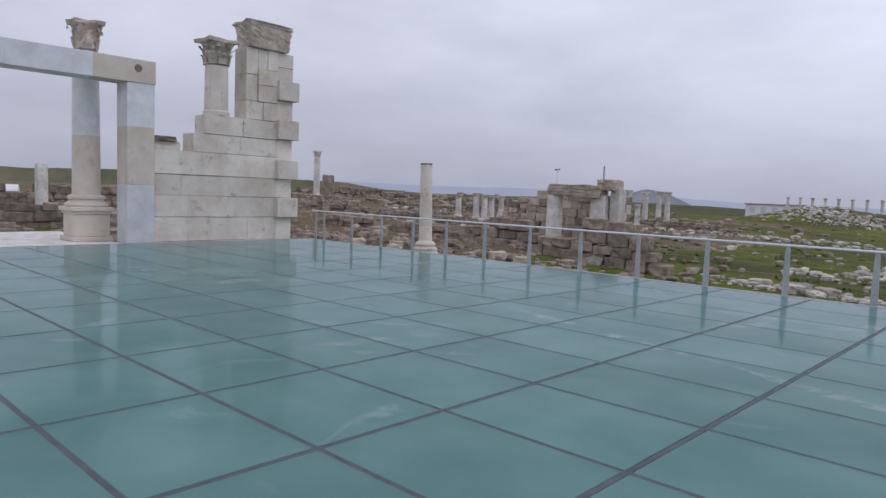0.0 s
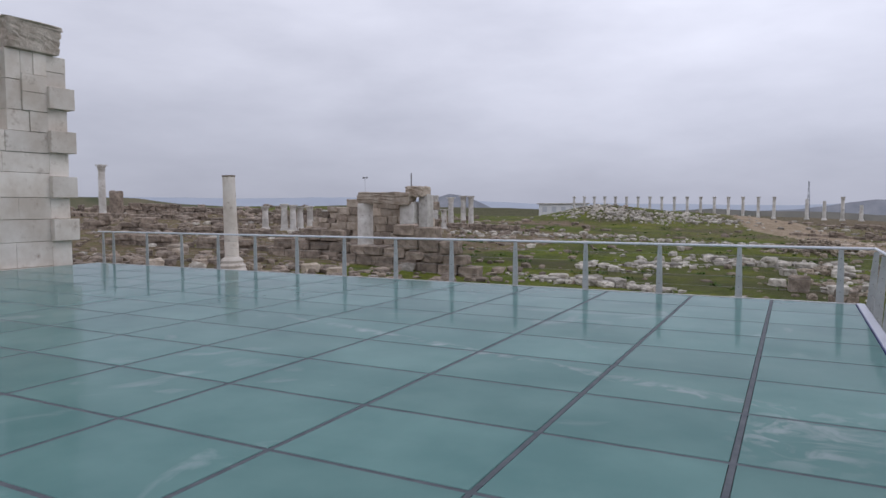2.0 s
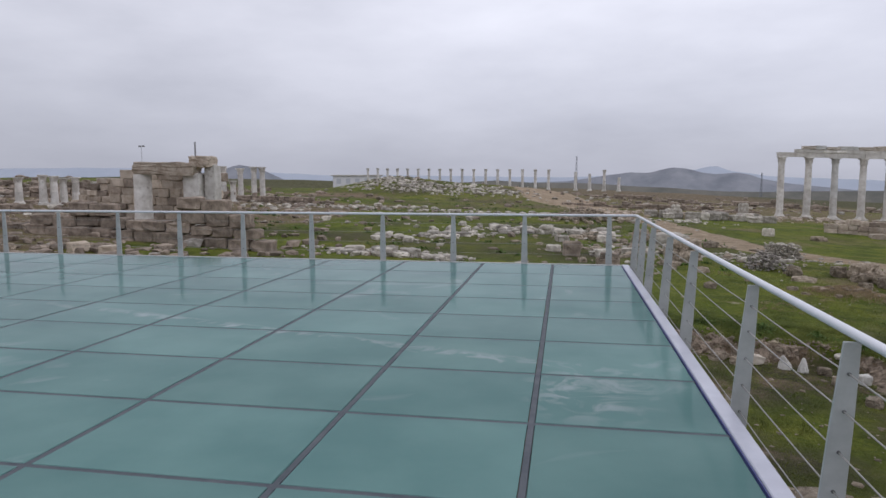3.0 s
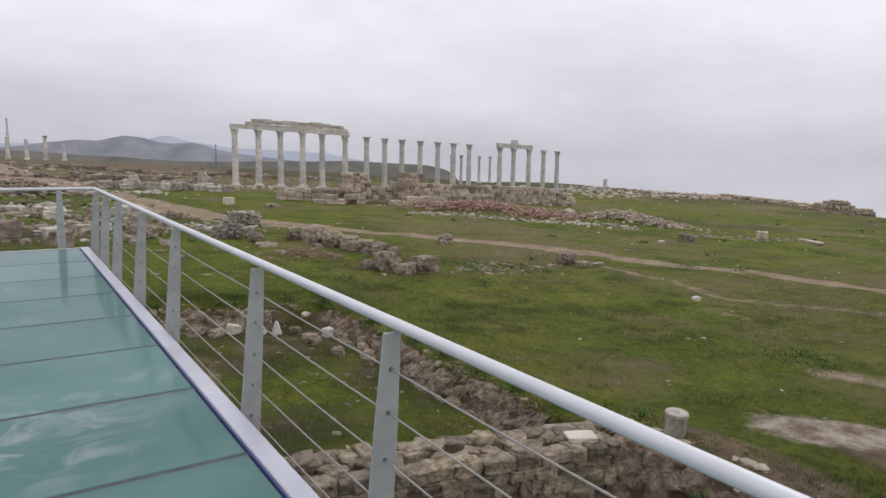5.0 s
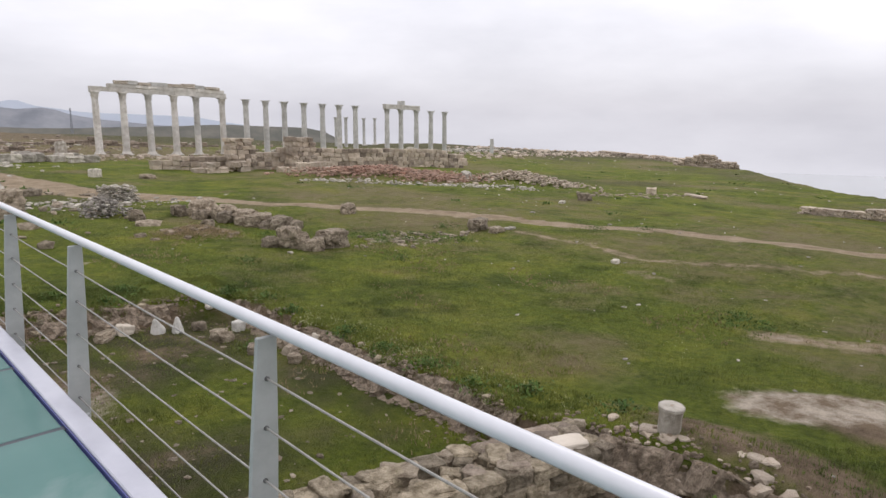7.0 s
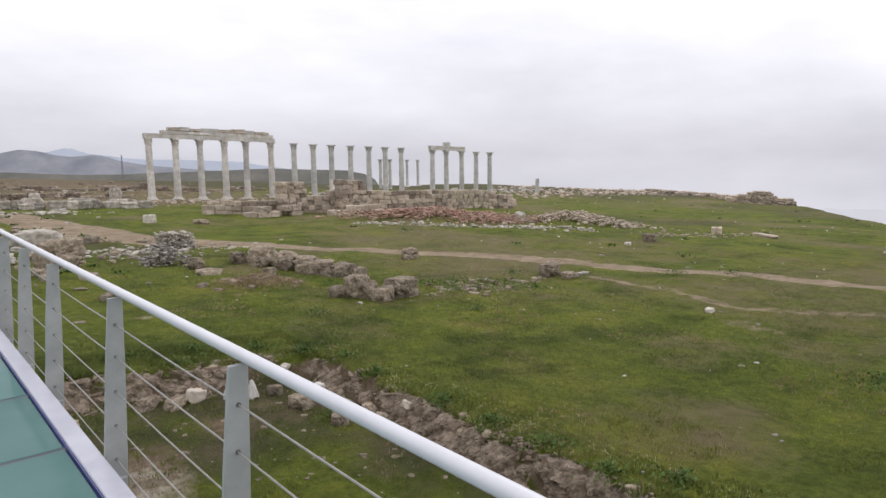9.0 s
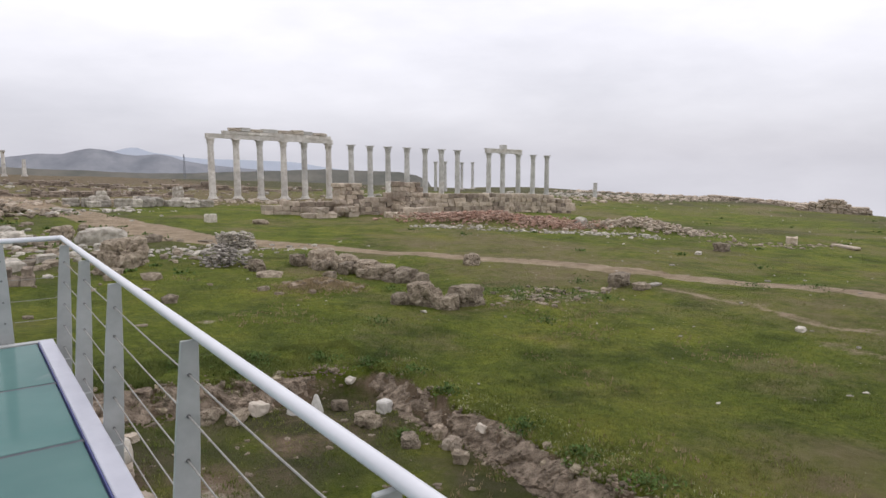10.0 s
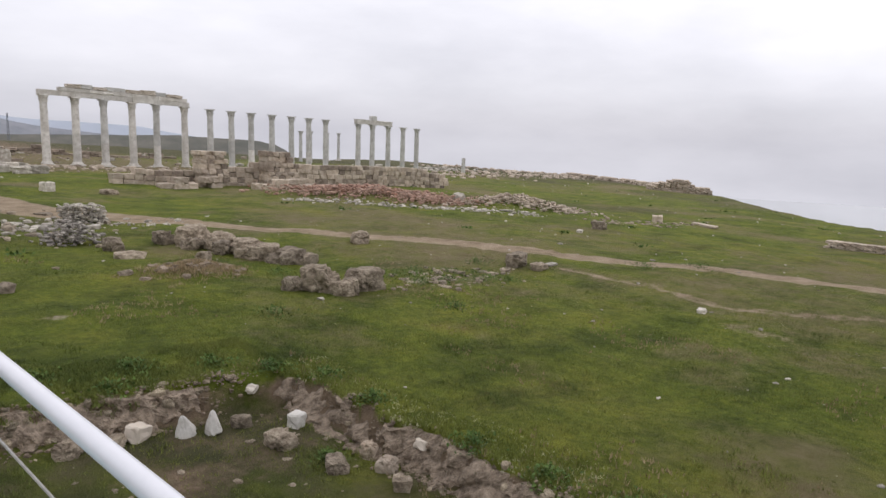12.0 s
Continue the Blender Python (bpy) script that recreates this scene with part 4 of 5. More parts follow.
STREET = column("street_column", "pale marble street column with small capital", 3.8, 0.27, "street colonnade", MARBLE, MARBLE, seed=8)
for i in range(22):
    t = i / 21
    x, y = 8 - 52 * t, 110 + 21 * t
    m = pose(x, y, -0.95 + 0.75 * t, 0.5 * math.sin(i * 3), 0.4 * math.cos(i * 5), 0)
    if i in (0, 2, 3):
        c = column("street_column_stump", "broken pale marble street column without capital", 2.5 + 0.3 * i, 0.28, "street colonnade", MARBLE, MARBLE, cap=False, seed=20 + i)
        c.matrix_basis = m
    elif i == 4:
        continue
    elif i == 1:
        STREET.matrix_basis = m
    else:
        copy_thing(STREET, m)


def polar(az, r):
    a = radians(az)
    return -1.247 + r * math.sin(a), -13.54 + r * math.cos(a)


RUINC = column("ruin_column", "short pale marble column among brown ruins", 2.9, 0.28, "columns in the ruins", MARBLE, MARBLE, seed=11)
spots = [(-28.85, 70, 1.15), (-28.1, 70, 1.15), (-27.4, 68, 0.7), (-26.8, 70, 1.1), (-25.75, 71, 1.15), (-25.1, 71, 1.15), (-42.2, 62, 0.72), (-40.7, 60, 0.80), (-40.0, 60, 0.78), (-39.4, 61, 0.72), (-38.6, 61, 0.76), (-37.3, 64, 0.62)]
for n, (az, r, s) in enumerate(spots):
    x, y = polar(az, r)
    ob = RUINC if n == 0 else copy_thing(RUINC, Matrix())
    ob.matrix_basis = pose(x, y, gz(x, y) - 0.05, 0, 0, 20 * n) @ Matrix.Diagonal((1, 1, s, 1))
x, y = polar(-54.15, 78)
c = column("west_column", "tall slim pale column far in the ruins", 5.3, 0.36, "", MARBLE, MARBLE, seed=13)
c.matrix_basis = standing(x, y)
bm = rough_cube(21, 3, 0.09)
x, y = polar(-53.2, 84)
tagged(part("ruin_tower", bm, RUIN, m=Matrix.LocRotScale((x, y, gz(x, y) - 0.2), None, (1.1, 1.1, 2.8))), "dark weathered remnant of a masonry pier", "ruin")
x, y = -44.0, -1.2 + NORTH_Y
bm = rough_cube(22, 3, 0.03)
tagged(part("stone_pillar", bm, MARBLE, m=Matrix.LocRotScale((x, y, gz(x, y) - 0.1), None, (0.55, 0.55, 3.1))), "square pale stone pillar seen through the doorway", "pillar")


def tent():
    t = thing("white_shelter", "small white canvas shelter among the ruins", "shelter")
    bm = bmesh.new()
    arc = [(math.cos(a) * 0.95, math.sin(a) * 1.25) for a in [math.pi * k / 8 for k in range(9)]]
    a = [bm.verts.new((-1.2, u, v)) for u, v in arc]
    b = [bm.verts.new((1.2, u, v)) for u, v in arc]
    for i in range(8):
        bm.faces.new((a[i], a[i + 1], b[i + 1], b[i]))
    bm.faces.new(a[::-1])
    bm.faces.new(b)
    part("canvas", bm, CANVAS, t)
    part("ground_sheet", boxed(-1.25, -1.0, -0.2, 1.25, 1.0, 0.03), CANVAS, t)
    t.matrix_basis = standing(-57, -0.2 + NORTH_Y, 70)


tent()


# ---- ruined walls ----
RUIN_BLOCKS = [link_mesh("block", rough_cube(30 + i, 1, 0.13, 0.09), RUIN) for i in range(6)]
BUFF_BLOCKS = [with_material(m, BUFF) for m in RUIN_BLOCKS]
MIXED_BLOCKS = [link_mesh("block", rough_cube(130 + i, 1, 0.09, 0.05), (BUFF, BUFF, BUFF, BUFF, RUIN, BUFF)[i]) for i in range(6)]
WHITE_BLOCKS = [link_mesh("block", rough_cube(40 + i, 2, 0.13, 0.09), WHITE_ROCK) for i in range(6)]


def ruin_wall(name, label, a, b, heights, length=0.9, tall=0.45, thick=0.6, blocks=RUIN_BLOCKS, base=None, keep=0.94):
    """Coursed worn blocks from a to b; heights gives the ruined top along it."""
    w = thing(name, label, "ruined wall")
    a, b = Vector(a), Vector(b)
    if max(a.x, b.x) < -3:
        a.y, b.y = a.y + NORTH_Y, b.y + NORTH_Y
    L = (b - a).length
    ang = math.atan2(b.y - a.y, b.x - a.x)
    z = 0.0
    while z < max(heights) + 0.2:
        rise = tall * random.uniform(0.75, 1.25)
        s = -random.uniform(0, length * 0.6)
        while s < L:
            d = length * (random.uniform(0.85, 1.1) if keep == 1 else random.choice((0.45, 0.6, 0.8, 1.0, 1.2, 1.45)) * random.uniform(0.9, 1.1))
            u = min(max((s + d / 2) / L, 0), 1)
            i = u * (len(heights) - 1)
            h = heights[int(i)] * (1 - i % 1) + heights[min(int(i) + 1, len(heights) - 1)] * (i % 1)
            if z + rise * 0.5 < h + (0 if keep == 1 else random.uniform(-0.25, 0.2)) and random.random() < keep:
                p = a + (b - a) * ((s + d / 2) / L)
                g = (gz(p.x, p.y) if base is None else base) - 0.08
                loose = 0.6 if keep == 1 else 5.0
                m = Matrix.Translation((p.x, p.y, g + z)) @ pose(0, 0, 0, random.uniform(-loose, loose) * 0.4, random.uniform(-loose, loose) * 0.5, math.degrees(ang) + random.uniform(-loose, loose))
                piece("stone_block", random.choice(blocks), w, m @ Matrix.Translation((0, random.uniform(-0.08, 0.08), 0)) @ Matrix.Diagonal((d * 0.99, thick * random.uniform(0.85, 1.15), rise * random.uniform(0.95, 1.06), 1)))
            s += d
        z += rise
    return w


ruin_wall("ruin_wall", "low wall of large weathered brown blocks", (-25.4, 14.6), (-20.2, 15.0), [1.0, 1.3, 1.4, 1.3, 0.8], 1.1, 0.55, 0.8, keep=1)
ruin_wall("ruin_wall", "wall of large weathered brown blocks", (-20.2, 15.0), (-15.2, 15.4), [0.9, 1.0, 1.3, 2.3, 2.3, 1.7, 1.6], 1.1, 0.58, 0.8, keep=1)
ruin_wall("ruin_wall", "buff ashlar wall beside the ruined gate", (-31.5, 23.5), (-26.0, 22.0), [0.5, 1.2, 2.0, 2.6, 2.8], 0.8, 0.38, 0.7, MIXED_BLOCKS, keep=1)
ruin_wall("ruin_wall", "buff ashlar wall inside the ruined gate", (-26.2, 21.6), (-20.2, 21.2), [2.9, 3.3, 3.4, 3.4, 3.3], 0.8, 0.38, 0.7, MIXED_BLOCKS, keep=1)
ruin_wall("ruin_wall", "long low crumbling brown wall", (-50, 21), (-27, 31), [0.6, 1.0, 0.3, 1.1, 0.2, 0.8, 0.9], 0.8, 0.36, 0.8)
ruin_wall("ruin_wall", "long low crumbling brown wall", (-66, 30), (-36, 46), [0.8, 0.3, 1.0, 0.4, 0.9, 0.2, 0.7], 0.9, 0.38, 0.9)
ruin_wall("ruin_wall", "short crumbling wall by the railing", (-40, 14), (-27, 17), [0.3, 0.9, 0.2, 0.8, 0.3], 0.8, 0.36, 0.8)
ruin_wall("ruin_wall", "long low brown wall far in the ruins", (-52, 42), (-24, 50), [0.6, 1.2, 0.3, 1.0, 0.8, 0.4], 0.9, 0.38, 0.9)
ruin_wall("ruin_wall", "far brown wall on the slope", (-75, 44), (-38, 66), [0.4, 0.9, 0.3, 1.1, 0.4, 0.8], 1.0, 0.38, 1.0)
ruin_wall("ruin_wall", "far brown wall on the slope", (-90, 25), (-62, 48), [0.3, 0.9, 0.4, 1.2, 0.5], 1.0, 0.38, 1.0)
ruin_wall("ruin_wall", "crumbling brown wall seen through the doorway", (-42, -14), (-38, 3), [0.7, 1.0, 0.8, 1.2, 0.9], 1.3, 0.5, 0.8)
ruin_wall("ruin_wall", "low brown wall seen through the doorway", (-31, -16), (-29, 1), [0.4, 0.6, 0.9, 0.7, 0.5], 1.2, 0.4, 0.7)
ruin_wall("ruin_wall", "far brown wall seen through the doorway", (-58, -22), (-53, 8), [1.4, 1.0, 1.9, 1.4, 1.7], 1.6, 0.55, 0.8)
ruin_wall("meadow_wall", "long ruined wall of buff and brown blocks", (19.2, 44), (53, 44), [0.8, 1.2, 1.2, 1.5, 2.2, 2.1, 2.0, 1.9, 1.9, 2.0, 1.8, 1.5], 0.75, 0.36, 0.9, MIXED_BLOCKS, keep=1)
ruin_wall("meadow_pier", "square buff block pier of a ruin", (24.9, 43.0), (26.6, 43.0), [2.7, 2.7], 0.6, 0.36, 1.3, MIXED_BLOCKS, keep=1)
ruin_wall("meadow_pier", "square buff block pier of a ruin", (30.6, 43.0), (32.6, 43.0), [2.8, 2.8], 0.6, 0.36, 1.4, MIXED_BLOCKS, keep=1)
ruin_wall("meadow_wall", "low tumbled block row by the long wall", (21.2, 41.6), (25.4, 41.8), [0.7, 1.1, 0.9], 0.7, 0.42, 0.7, BUFF_BLOCKS)
ruin_wall("meadow_wall", "low tumbled block row before the pier", (28.2, 40.6), (32.6, 40.0), [0.5, 0.9, 0.7], 0.9, 0.45, 0.8, BUFF_BLOCKS)
ruin_wall("far_low_wall", "low pale wall remnant on the meadow", (43.6, 4.4), (43.9, -6.0), [0.5, 0.62, 0.58, 0.5], 0.45, 0.17, 0.6, BUFF_BLOCKS, keep=1)
ruin_wall("skyline_ruin", "buff ruin heap on the skyline", (100.5, 43), (105, 35), [0.8, 1.5, 2.2, 2.0, 1.2, 0.9], 0.9, 0.36, 2.0, BUFF_BLOCKS, keep=1)
ruin_wall("skyline_ruin", "long low brown ruin on the skyline", (122, 72), (112, 50), [0.6, 1.0, 0.7, 1.1, 0.6, 0.9], 1.5, 0.45, 1.4, BUFF_BLOCKS)
ruin_wall("ruin_wall", "long low brown wall on the plain", (-2, 70), (20, 71), [0.3, 0.7, 0.5, 0.8, 0.4, 0.6], 0.9, 0.3, 0.8)
ruin_wall("ruin_wall", "long low brown wall far on the plain", (2, 92), (44, 88), [0.3, 0.8, 0.4, 1.0, 0.5, 0.8], 1.2, 0.4, 0.9)
ruin_wall("block_stack", "stacked weathered blocks beside the railing corner", (0.3, 17.1), (0.9, 17.0), [0.5, 0.6], 0.5, 0.30, 0.5, RUIN_BLOCKS)


def craggy(seed):
    """A unit block eaten away by weather, standing on z = 0."""
    bm = rough_cube(seed, 6, 0.03, 0.04)
    for v in bm.verts:
        p = v.co * 5 + Vector((seed, 0, 0))
        v.co += Vector((noise.noise(p) * 0.03, noise.noise(p * 1.3) * 0.10, (noise.noise(p * 0.8) * 0.16 + noise.noise(p * 2.6) * 0.10)))
    return bm


def ruined_gate():
    g = thing("ruined_gate", "ruined gate with white piers and rough lintel", "gate")
    z = -1.25
    part("column", lathe([(0.50, z - 0.2), (0.47, z + 0.1), (0.46, 0.4), (0.44, 1.86)], 14, None, 0.06, 3), MARBLE, g, "pale rounded gate pier", True, pose(-22.98, 19, 0))
    part("lintel", craggy(51), BUFF, g, "rough brown conglomerate lintel", m=Matrix.LocRotScale((-21.55, 19, 1.82), Euler((0, radians(1), 0)), (3.3, 0.9, 0.62)))
    part("pier", rough_cube(52, 3, 0.03, 0.04), MARBLE, g, "white marble pier", m=Matrix.LocRotScale((-20.2, 19.3, -1.3), None, (0.9, 0.8, 3.2)))
    part("pier", rough_cube(53, 3, 0.03, 0.04), MARBLE, g, m=Matrix.LocRotScale((-19.35, 19.6, -1.4), None, (0.55, 0.7, 3.7)))
    part("top_block", craggy(54), BUFF, g, m=Matrix.LocRotScale((-19.75, 19.4, 2.2), None, (1.15, 0.9, 0.55)))
    g.location.y = NORTH_Y
    part("iron_bar", lathe([(0.045, 2.5), (0.04, 3.5)], 8), POLE, g, m=pose(-20.05, 19.2, 0))


ruined_gate()


def light_pole(x, y, h, name="lamp_pole", label="thin grey lamp pole with a small dark head"):
    p = thing(name, label, "pole")
    part("pole", lathe([(0.035, -0.3), (0.02, h)], 8), MIST_TINT, p)
    bm = boxed(-0.22, -0.10, h, 0.0, 0.10, h + 0.13, 0.03)
    part("lamp_head", boxed(0.03, -0.10, h + 0.03, 0.24, 0.10, h + 0.15, 0.03, bm), BOLT, p)
    p.matrix_basis = standing(x, y, 30)


light_pole(-34.8, 36.6 + NORTH_Y, 4.75)


def mast(x, y, h):
    m = thing("lattice_mast", "far grey lattice mast on the plain", "mast")
    bm = bmesh.new()
    w = h * 0.035
    legs = [(-w, -w), (w, -w), (w, w), (-w, w)]
    for lx, ly in legs:
        tube(bm, (lx, ly, -1), (lx * 0.25, ly * 0.25, h), 0.06, 5)
    # the mast takes the hills' colour, haze mixed in
    part("legs", bm, HILL, m)
    for k in range(8):
        t = k / 8
        s, s2 = 1 - 0.75 * t, 1 - 0.75 * (t + 1 / 8)
        bm = bmesh.new()
        for i in range(4):
            a, b = legs[i], legs[(i + 1) % 4]
            tube(bm, (a[0] * s, a[1] * s, h * t), (b[0] * s2, b[1] * s2, h * (t + 1 / 8)), 0.06, 4)
        part("brace", bm, HILL, m)
    m.matrix_basis = standing(x, y)


mast(3.56, 290, 10.7 - gz(3.56, 290))
mast(103.6, 380, 3.7 - gz(103.6, 380))


def far_building():
    """A long low white building behind the grassy mound."""
    b = thing("white_building", "long low white building far behind the mound", "building")
    part("wall", boxed(-5, -3, -1.5, 6, 3, 2.5, 0.05), CANVAS, b)
    part("roof", boxed(-5.4, -3.4, 2.5, 6.4, 3.4, 2.75, 0.05), MARBLE, b, "flat pale roof slab")
    for k in range(5):
        part("window", boxed(-4.2 + 2.1 * k, -3.04, 0.7, -3.2 + 2.1 * k, -2.98, 1.9, 0.01), MIST_TINT, b)
    b.matrix_basis = pose(-49.5, 139, -0.55, 0, 0, 18)


far_building()

# ---- single stones ----
WHITE_MARK = mat("clean_white_marble", (0.46, 0.44, 0.40), (0.72, 0.70, 0.66), 4.0, 0.7, 0.4, 25, vary=0.08)
BOULDERS = [link_mesh("boulder", boulder(i, 0.40, 0.85, 4, 0.22), ROCK) for i in range(5)]
PALE_BOULDERS = [link_mesh("boulder", boulder(10 + i, 0.36, 0.85, 3, 0.06), WHITE_ROCK) for i in range(5)]
SHARDS = [link_mesh("shard", shard(90 + i), WHITE_MARK) for i in range(2)]
BUFF_BOULDERS = [with_material(m, BUFF) for m in BOULDERS]


def stone(name, label, mesh, x, y, sx, sy, sz, yaw=0.0, group="", dz=0.0, rx=0.0, ry=0.0):
    ob = new(name, mesh)
    y = y + NORTH_Y if x < -3 else y
    ob.matrix_basis = Matrix.Translation((x, y, gz(x, y) - 0.06 * sz + dz)) @ pose(0, 0, 0, rx, ry, yaw) @ Matrix.Diagonal((sx, sy, sz, 1))
    return tagged(ob, label, "stone", group)


T = "stones in the trench"
stone("stone_block", "squared yellowish stone block in the trench", with_material(WHITE_BLOCKS[0], CREAM), 3.42, 4.33, 0.36, 0.26, 0.24, 35, T, 0, 8, 14)
stone("pointed_stone", "pointed white marble fragment leaning in the grass", SHARDS[0], 4.06, 4.02, 0.38, 0.26, 0.36, 20, T, 0, 0, -22)
stone("pointed_stone", "upright white marble fragment in the trench", SHARDS[1], 4.42, 3.90, 0.40, 0.32, 0.38, 70, T)
stone("stone_block", "small white marble block below the bank", with_material(WHITE_BLOCKS[1], WHITE_MARK), 5.6, 3.40, 0.25, 0.22, 0.24, 15, T)
stone("stone", "small white stone on the bank", PALE_BOULDERS[2], 5.40, 4.38, 0.30, 0.2, 0.16, 40, T, 0.12)
stone("boulder", "rough brown boulder in the trench", BOULDERS[0], 4.98, 2.90, 0.50, 0.45, 0.40, 10, T)
stone("boulder", "rough brown boulder in the trench", BOULDERS[1], 5.2, 1.85, 0.45, 0.38, 0.30, 60, T)
stone("boulder", "rough brown boulder against the bank", BUFF_BOULDERS[2], 5.75, 1.40, 0.32, 0.28, 0.34, 100, T)
stone("stone_slab", "pale yellowish slab on the bank edge", with_material(WHITE_BLOCKS[0], CREAM), 6.3, 1.25, 0.28, 0.20, 0.14, 20, T, 0.04, 10, 18)
stone("stone", "pale stone leaning on the bank", BUFF_BOULDERS[0], 5.9, 1.95, 0.30, 0.24, 0.34, 20, T, 0.05)
stone("boulder", "brown boulder on the trench floor", BOULDERS[3], 4.9, 3.9, 0.34, 0.3, 0.30, 0, T)
stone("boulder", "brown boulder at the bank foot", BOULDERS[4], 5.5, 0.85, 0.34, 0.30, 0.28, 45, T)
stone("stone", "slanting brown stone on the trench floor", BOULDERS[1], 3.0, 4.1, 0.55, 0.3, 0.3, 35, T)
stone("stone", "slanting brown stone by the trench end", BOULDERS[2], 2.6, 4.45, 0.6, 0.35, 0.34, 35, T)
for k in range(7):
    stone("foundation_stone", "pale worn foundation stone below the walkway", (BUFF_BOULDERS + WHITE_BLOCKS)[k], 0.55 + 0.25 * math.sin(k * 2.1), -3.0 + 0.95 * k, 0.75, 0.6, 0.55, 25 * k, "foundation stones")
for k in range(6):
    stone("foundation_stone", "grey worn foundation stone below the walkway", (BOULDERS + BUFF_BOULDERS)[k + 2], 0.75 + 0.3 * math.cos(k * 1.7), -14.0 + 1.5 * k, 0.8, 0.6, 0.5, 35 * k, "foundation stones")

for x, y, w, h, k in ((0.95, 4.6, 0.5, 0.35, 0), (0.85, 3.5, 0.42, 0.5, 1), (0.8, 2.6, 0.5, 0.42, 3), (0.8, 1.5, 0.5, 0.4, 2), (1.2, 4.0, 0.28, 0.2, 4)):
    stone("foundation_stone", "pale pitted foundation block beside the walkway", (BUFF_BOULDERS + PALE_BOULDERS)[k], x, y, w, w * 0.8, h, 31 * k, "foundation stones")

M = "rocks on the meadow"
stone("boulder", "large rough grey boulder on the meadow", BOULDERS[0], 10.75, 9.5, 1.1, 1.0, 1.2, 20, M)
stone("boulder", "large squarish grey boulder on the meadow", BOULDERS[3], 12.15, 9.3, 1.2, 1.0, 1.0, 8, M)
for k, (x, y, s, h) in enumerate(((10.5, 18.3, 0.8, 0.75), (11.1, 17.3, 1.3, 1.15), (11.5, 16.3, 1.3, 1.0), (11.9, 15.3, 1.3, 0.9), (12.0, 14.3, 1.2, 0.9), (12.4, 13.6, 1.3, 0.85), (10.0, 14.6, 0.6, 0.45), (8.35, 17.4, 0.75, 0.75))):
    stone("boulder", "weathered brown boulder in a row on the meadow", BOULDERS[k % 5], x, y, s * 1.05, s * 0.85, h * 0.98, 37 * k, M)
for k, (x, y, s, h) in enumerate(((10.7, 16.6, 0.8, 0.6), (11.2, 15.6, 0.9, 0.7), (11.6, 14.7, 0.8, 0.6), (12.9, 13.1, 0.8, 0.6), (11.4, 9.15, 0.8, 0.7), (10.1, 9.9, 0.7, 0.6), (11.0, 8.9, 0.7, 0.6))):
    stone("boulder", "smaller brown boulder wedged in a row on the meadow", BOULDERS[(k + 2) % 5], x, y, s, s * 0.8, h, 61 * k, M)
stone("boulder", "large pale lichen-covered boulder near the corner", BOULDERS[1], 4.2, 19.6, 1.9, 1.4, 1.7, 30, M)
stone("boulder", "long white rounded boulder near the track", PALE_BOULDERS[3], 4.9, 28.9, 2.6, 1.4, 1.25, 10, M)
stone("boulder", "grey rounded boulder near the track", BOULDERS[1], 3.4, 30.0, 1.2, 1.0, 1.2, 50, M)
stone("boulder", "brown boulder beside the track", BOULDERS[2], 17.2, 15.4, 1.0, 0.8, 0.75, 50, M)
stone("boulder", "grey boulder on the meadow", BOULDERS[3], 19.8, 9.5, 1.3, 0.9, 0.8, 30, M)
stone("boulder", "low grey boulder on the meadow", BOULDERS[4], 20.0, 8.6, 0.9, 0.6, 0.35, 10, M)
stone("stone_block", "small white block on the meadow", WHITE_BLOCKS[2], 19.1, 2.17, 0.32, 0.24, 0.12, 10, M)
stone("stone_block", "flat white slab on the meadow", WHITE_BLOCKS[3], 21.1, 8.8, 0.6, 0.3, 0.08, 5, M)
stone("stone_block", "grey boulder on the far meadow", BOULDERS[4], 35.4, 14.9, 1.1, 0.9, 0.8, 5, M)
stone("stone_block", "white block on the far meadow", WHITE_BLOCKS[5], 32.1, 14.2, 0.6, 0.3, 0.16, 25, M)
stone("stone_block", "weathered block on the far meadow", BUFF_BLOCKS[1], 45.7, 16.0, 0.9, 0.7, 0.5, 25, M)
stone("stone_block", "pale slab on the far meadow", BUFF_BLOCKS[2], 46.8, 13.0, 2.2, 0.6, 0.16, 65, M)
stone("stone_block", "white block beyond the track", WHITE_BLOCKS[0], 13.4, 39.5, 0.7, 0.6, 0.6, 25, M)
stone("boulder", "dark boulder beyond the track", BOULDERS[0], 16.2, 37.5, 1.2, 0.8, 0.5, 25, M)
stone("stone_block", "white boulder beyond the rubble field", PALE_BOULDERS[2], 38.4, 28.6, 1.3, 0.9, 1.3, 25, M)

N = "blocks by the colonnade"
for k in range(26):
    x = 6.5 + 11.5 * random.random()
    y = 55.5 + 4.5 * random.random() - (x - 8) * 0.15
    s = random.uniform(0.6, 1.5)
    stone("marble_block", "white marble block lying before the colonnade", WHITE_BLOCKS[k % 6], x, y, s, s * 0.7, random.uniform(0.35, 0.8), random.uniform(-20, 20), N)
for x, y, sx, h in ((9.2, 56.2, 1.4, 1.0), (8.4, 56.4, 1.0, 0.8), (16.1, 58.0, 0.8, 1.75), (12.9, 57.0, 1.1, 0.9), (13.6, 56.0, 1.2, 0.8), (9.4, 56.3, 0.7, 1.4)):
    stone("marble_block", "upright white marble block before the colonnade", WHITE_BLOCKS[1], x, y, sx, 0.8, h, 5, N)
c = column("pillar_stub", "short grey pillar stub standing on rubble", 2.4, 0.34, "", COL_GREY, COL_GREY, False, False, 31)
c.matrix_basis = pose(83.5, 67.2, gz(83.5, 67.2))
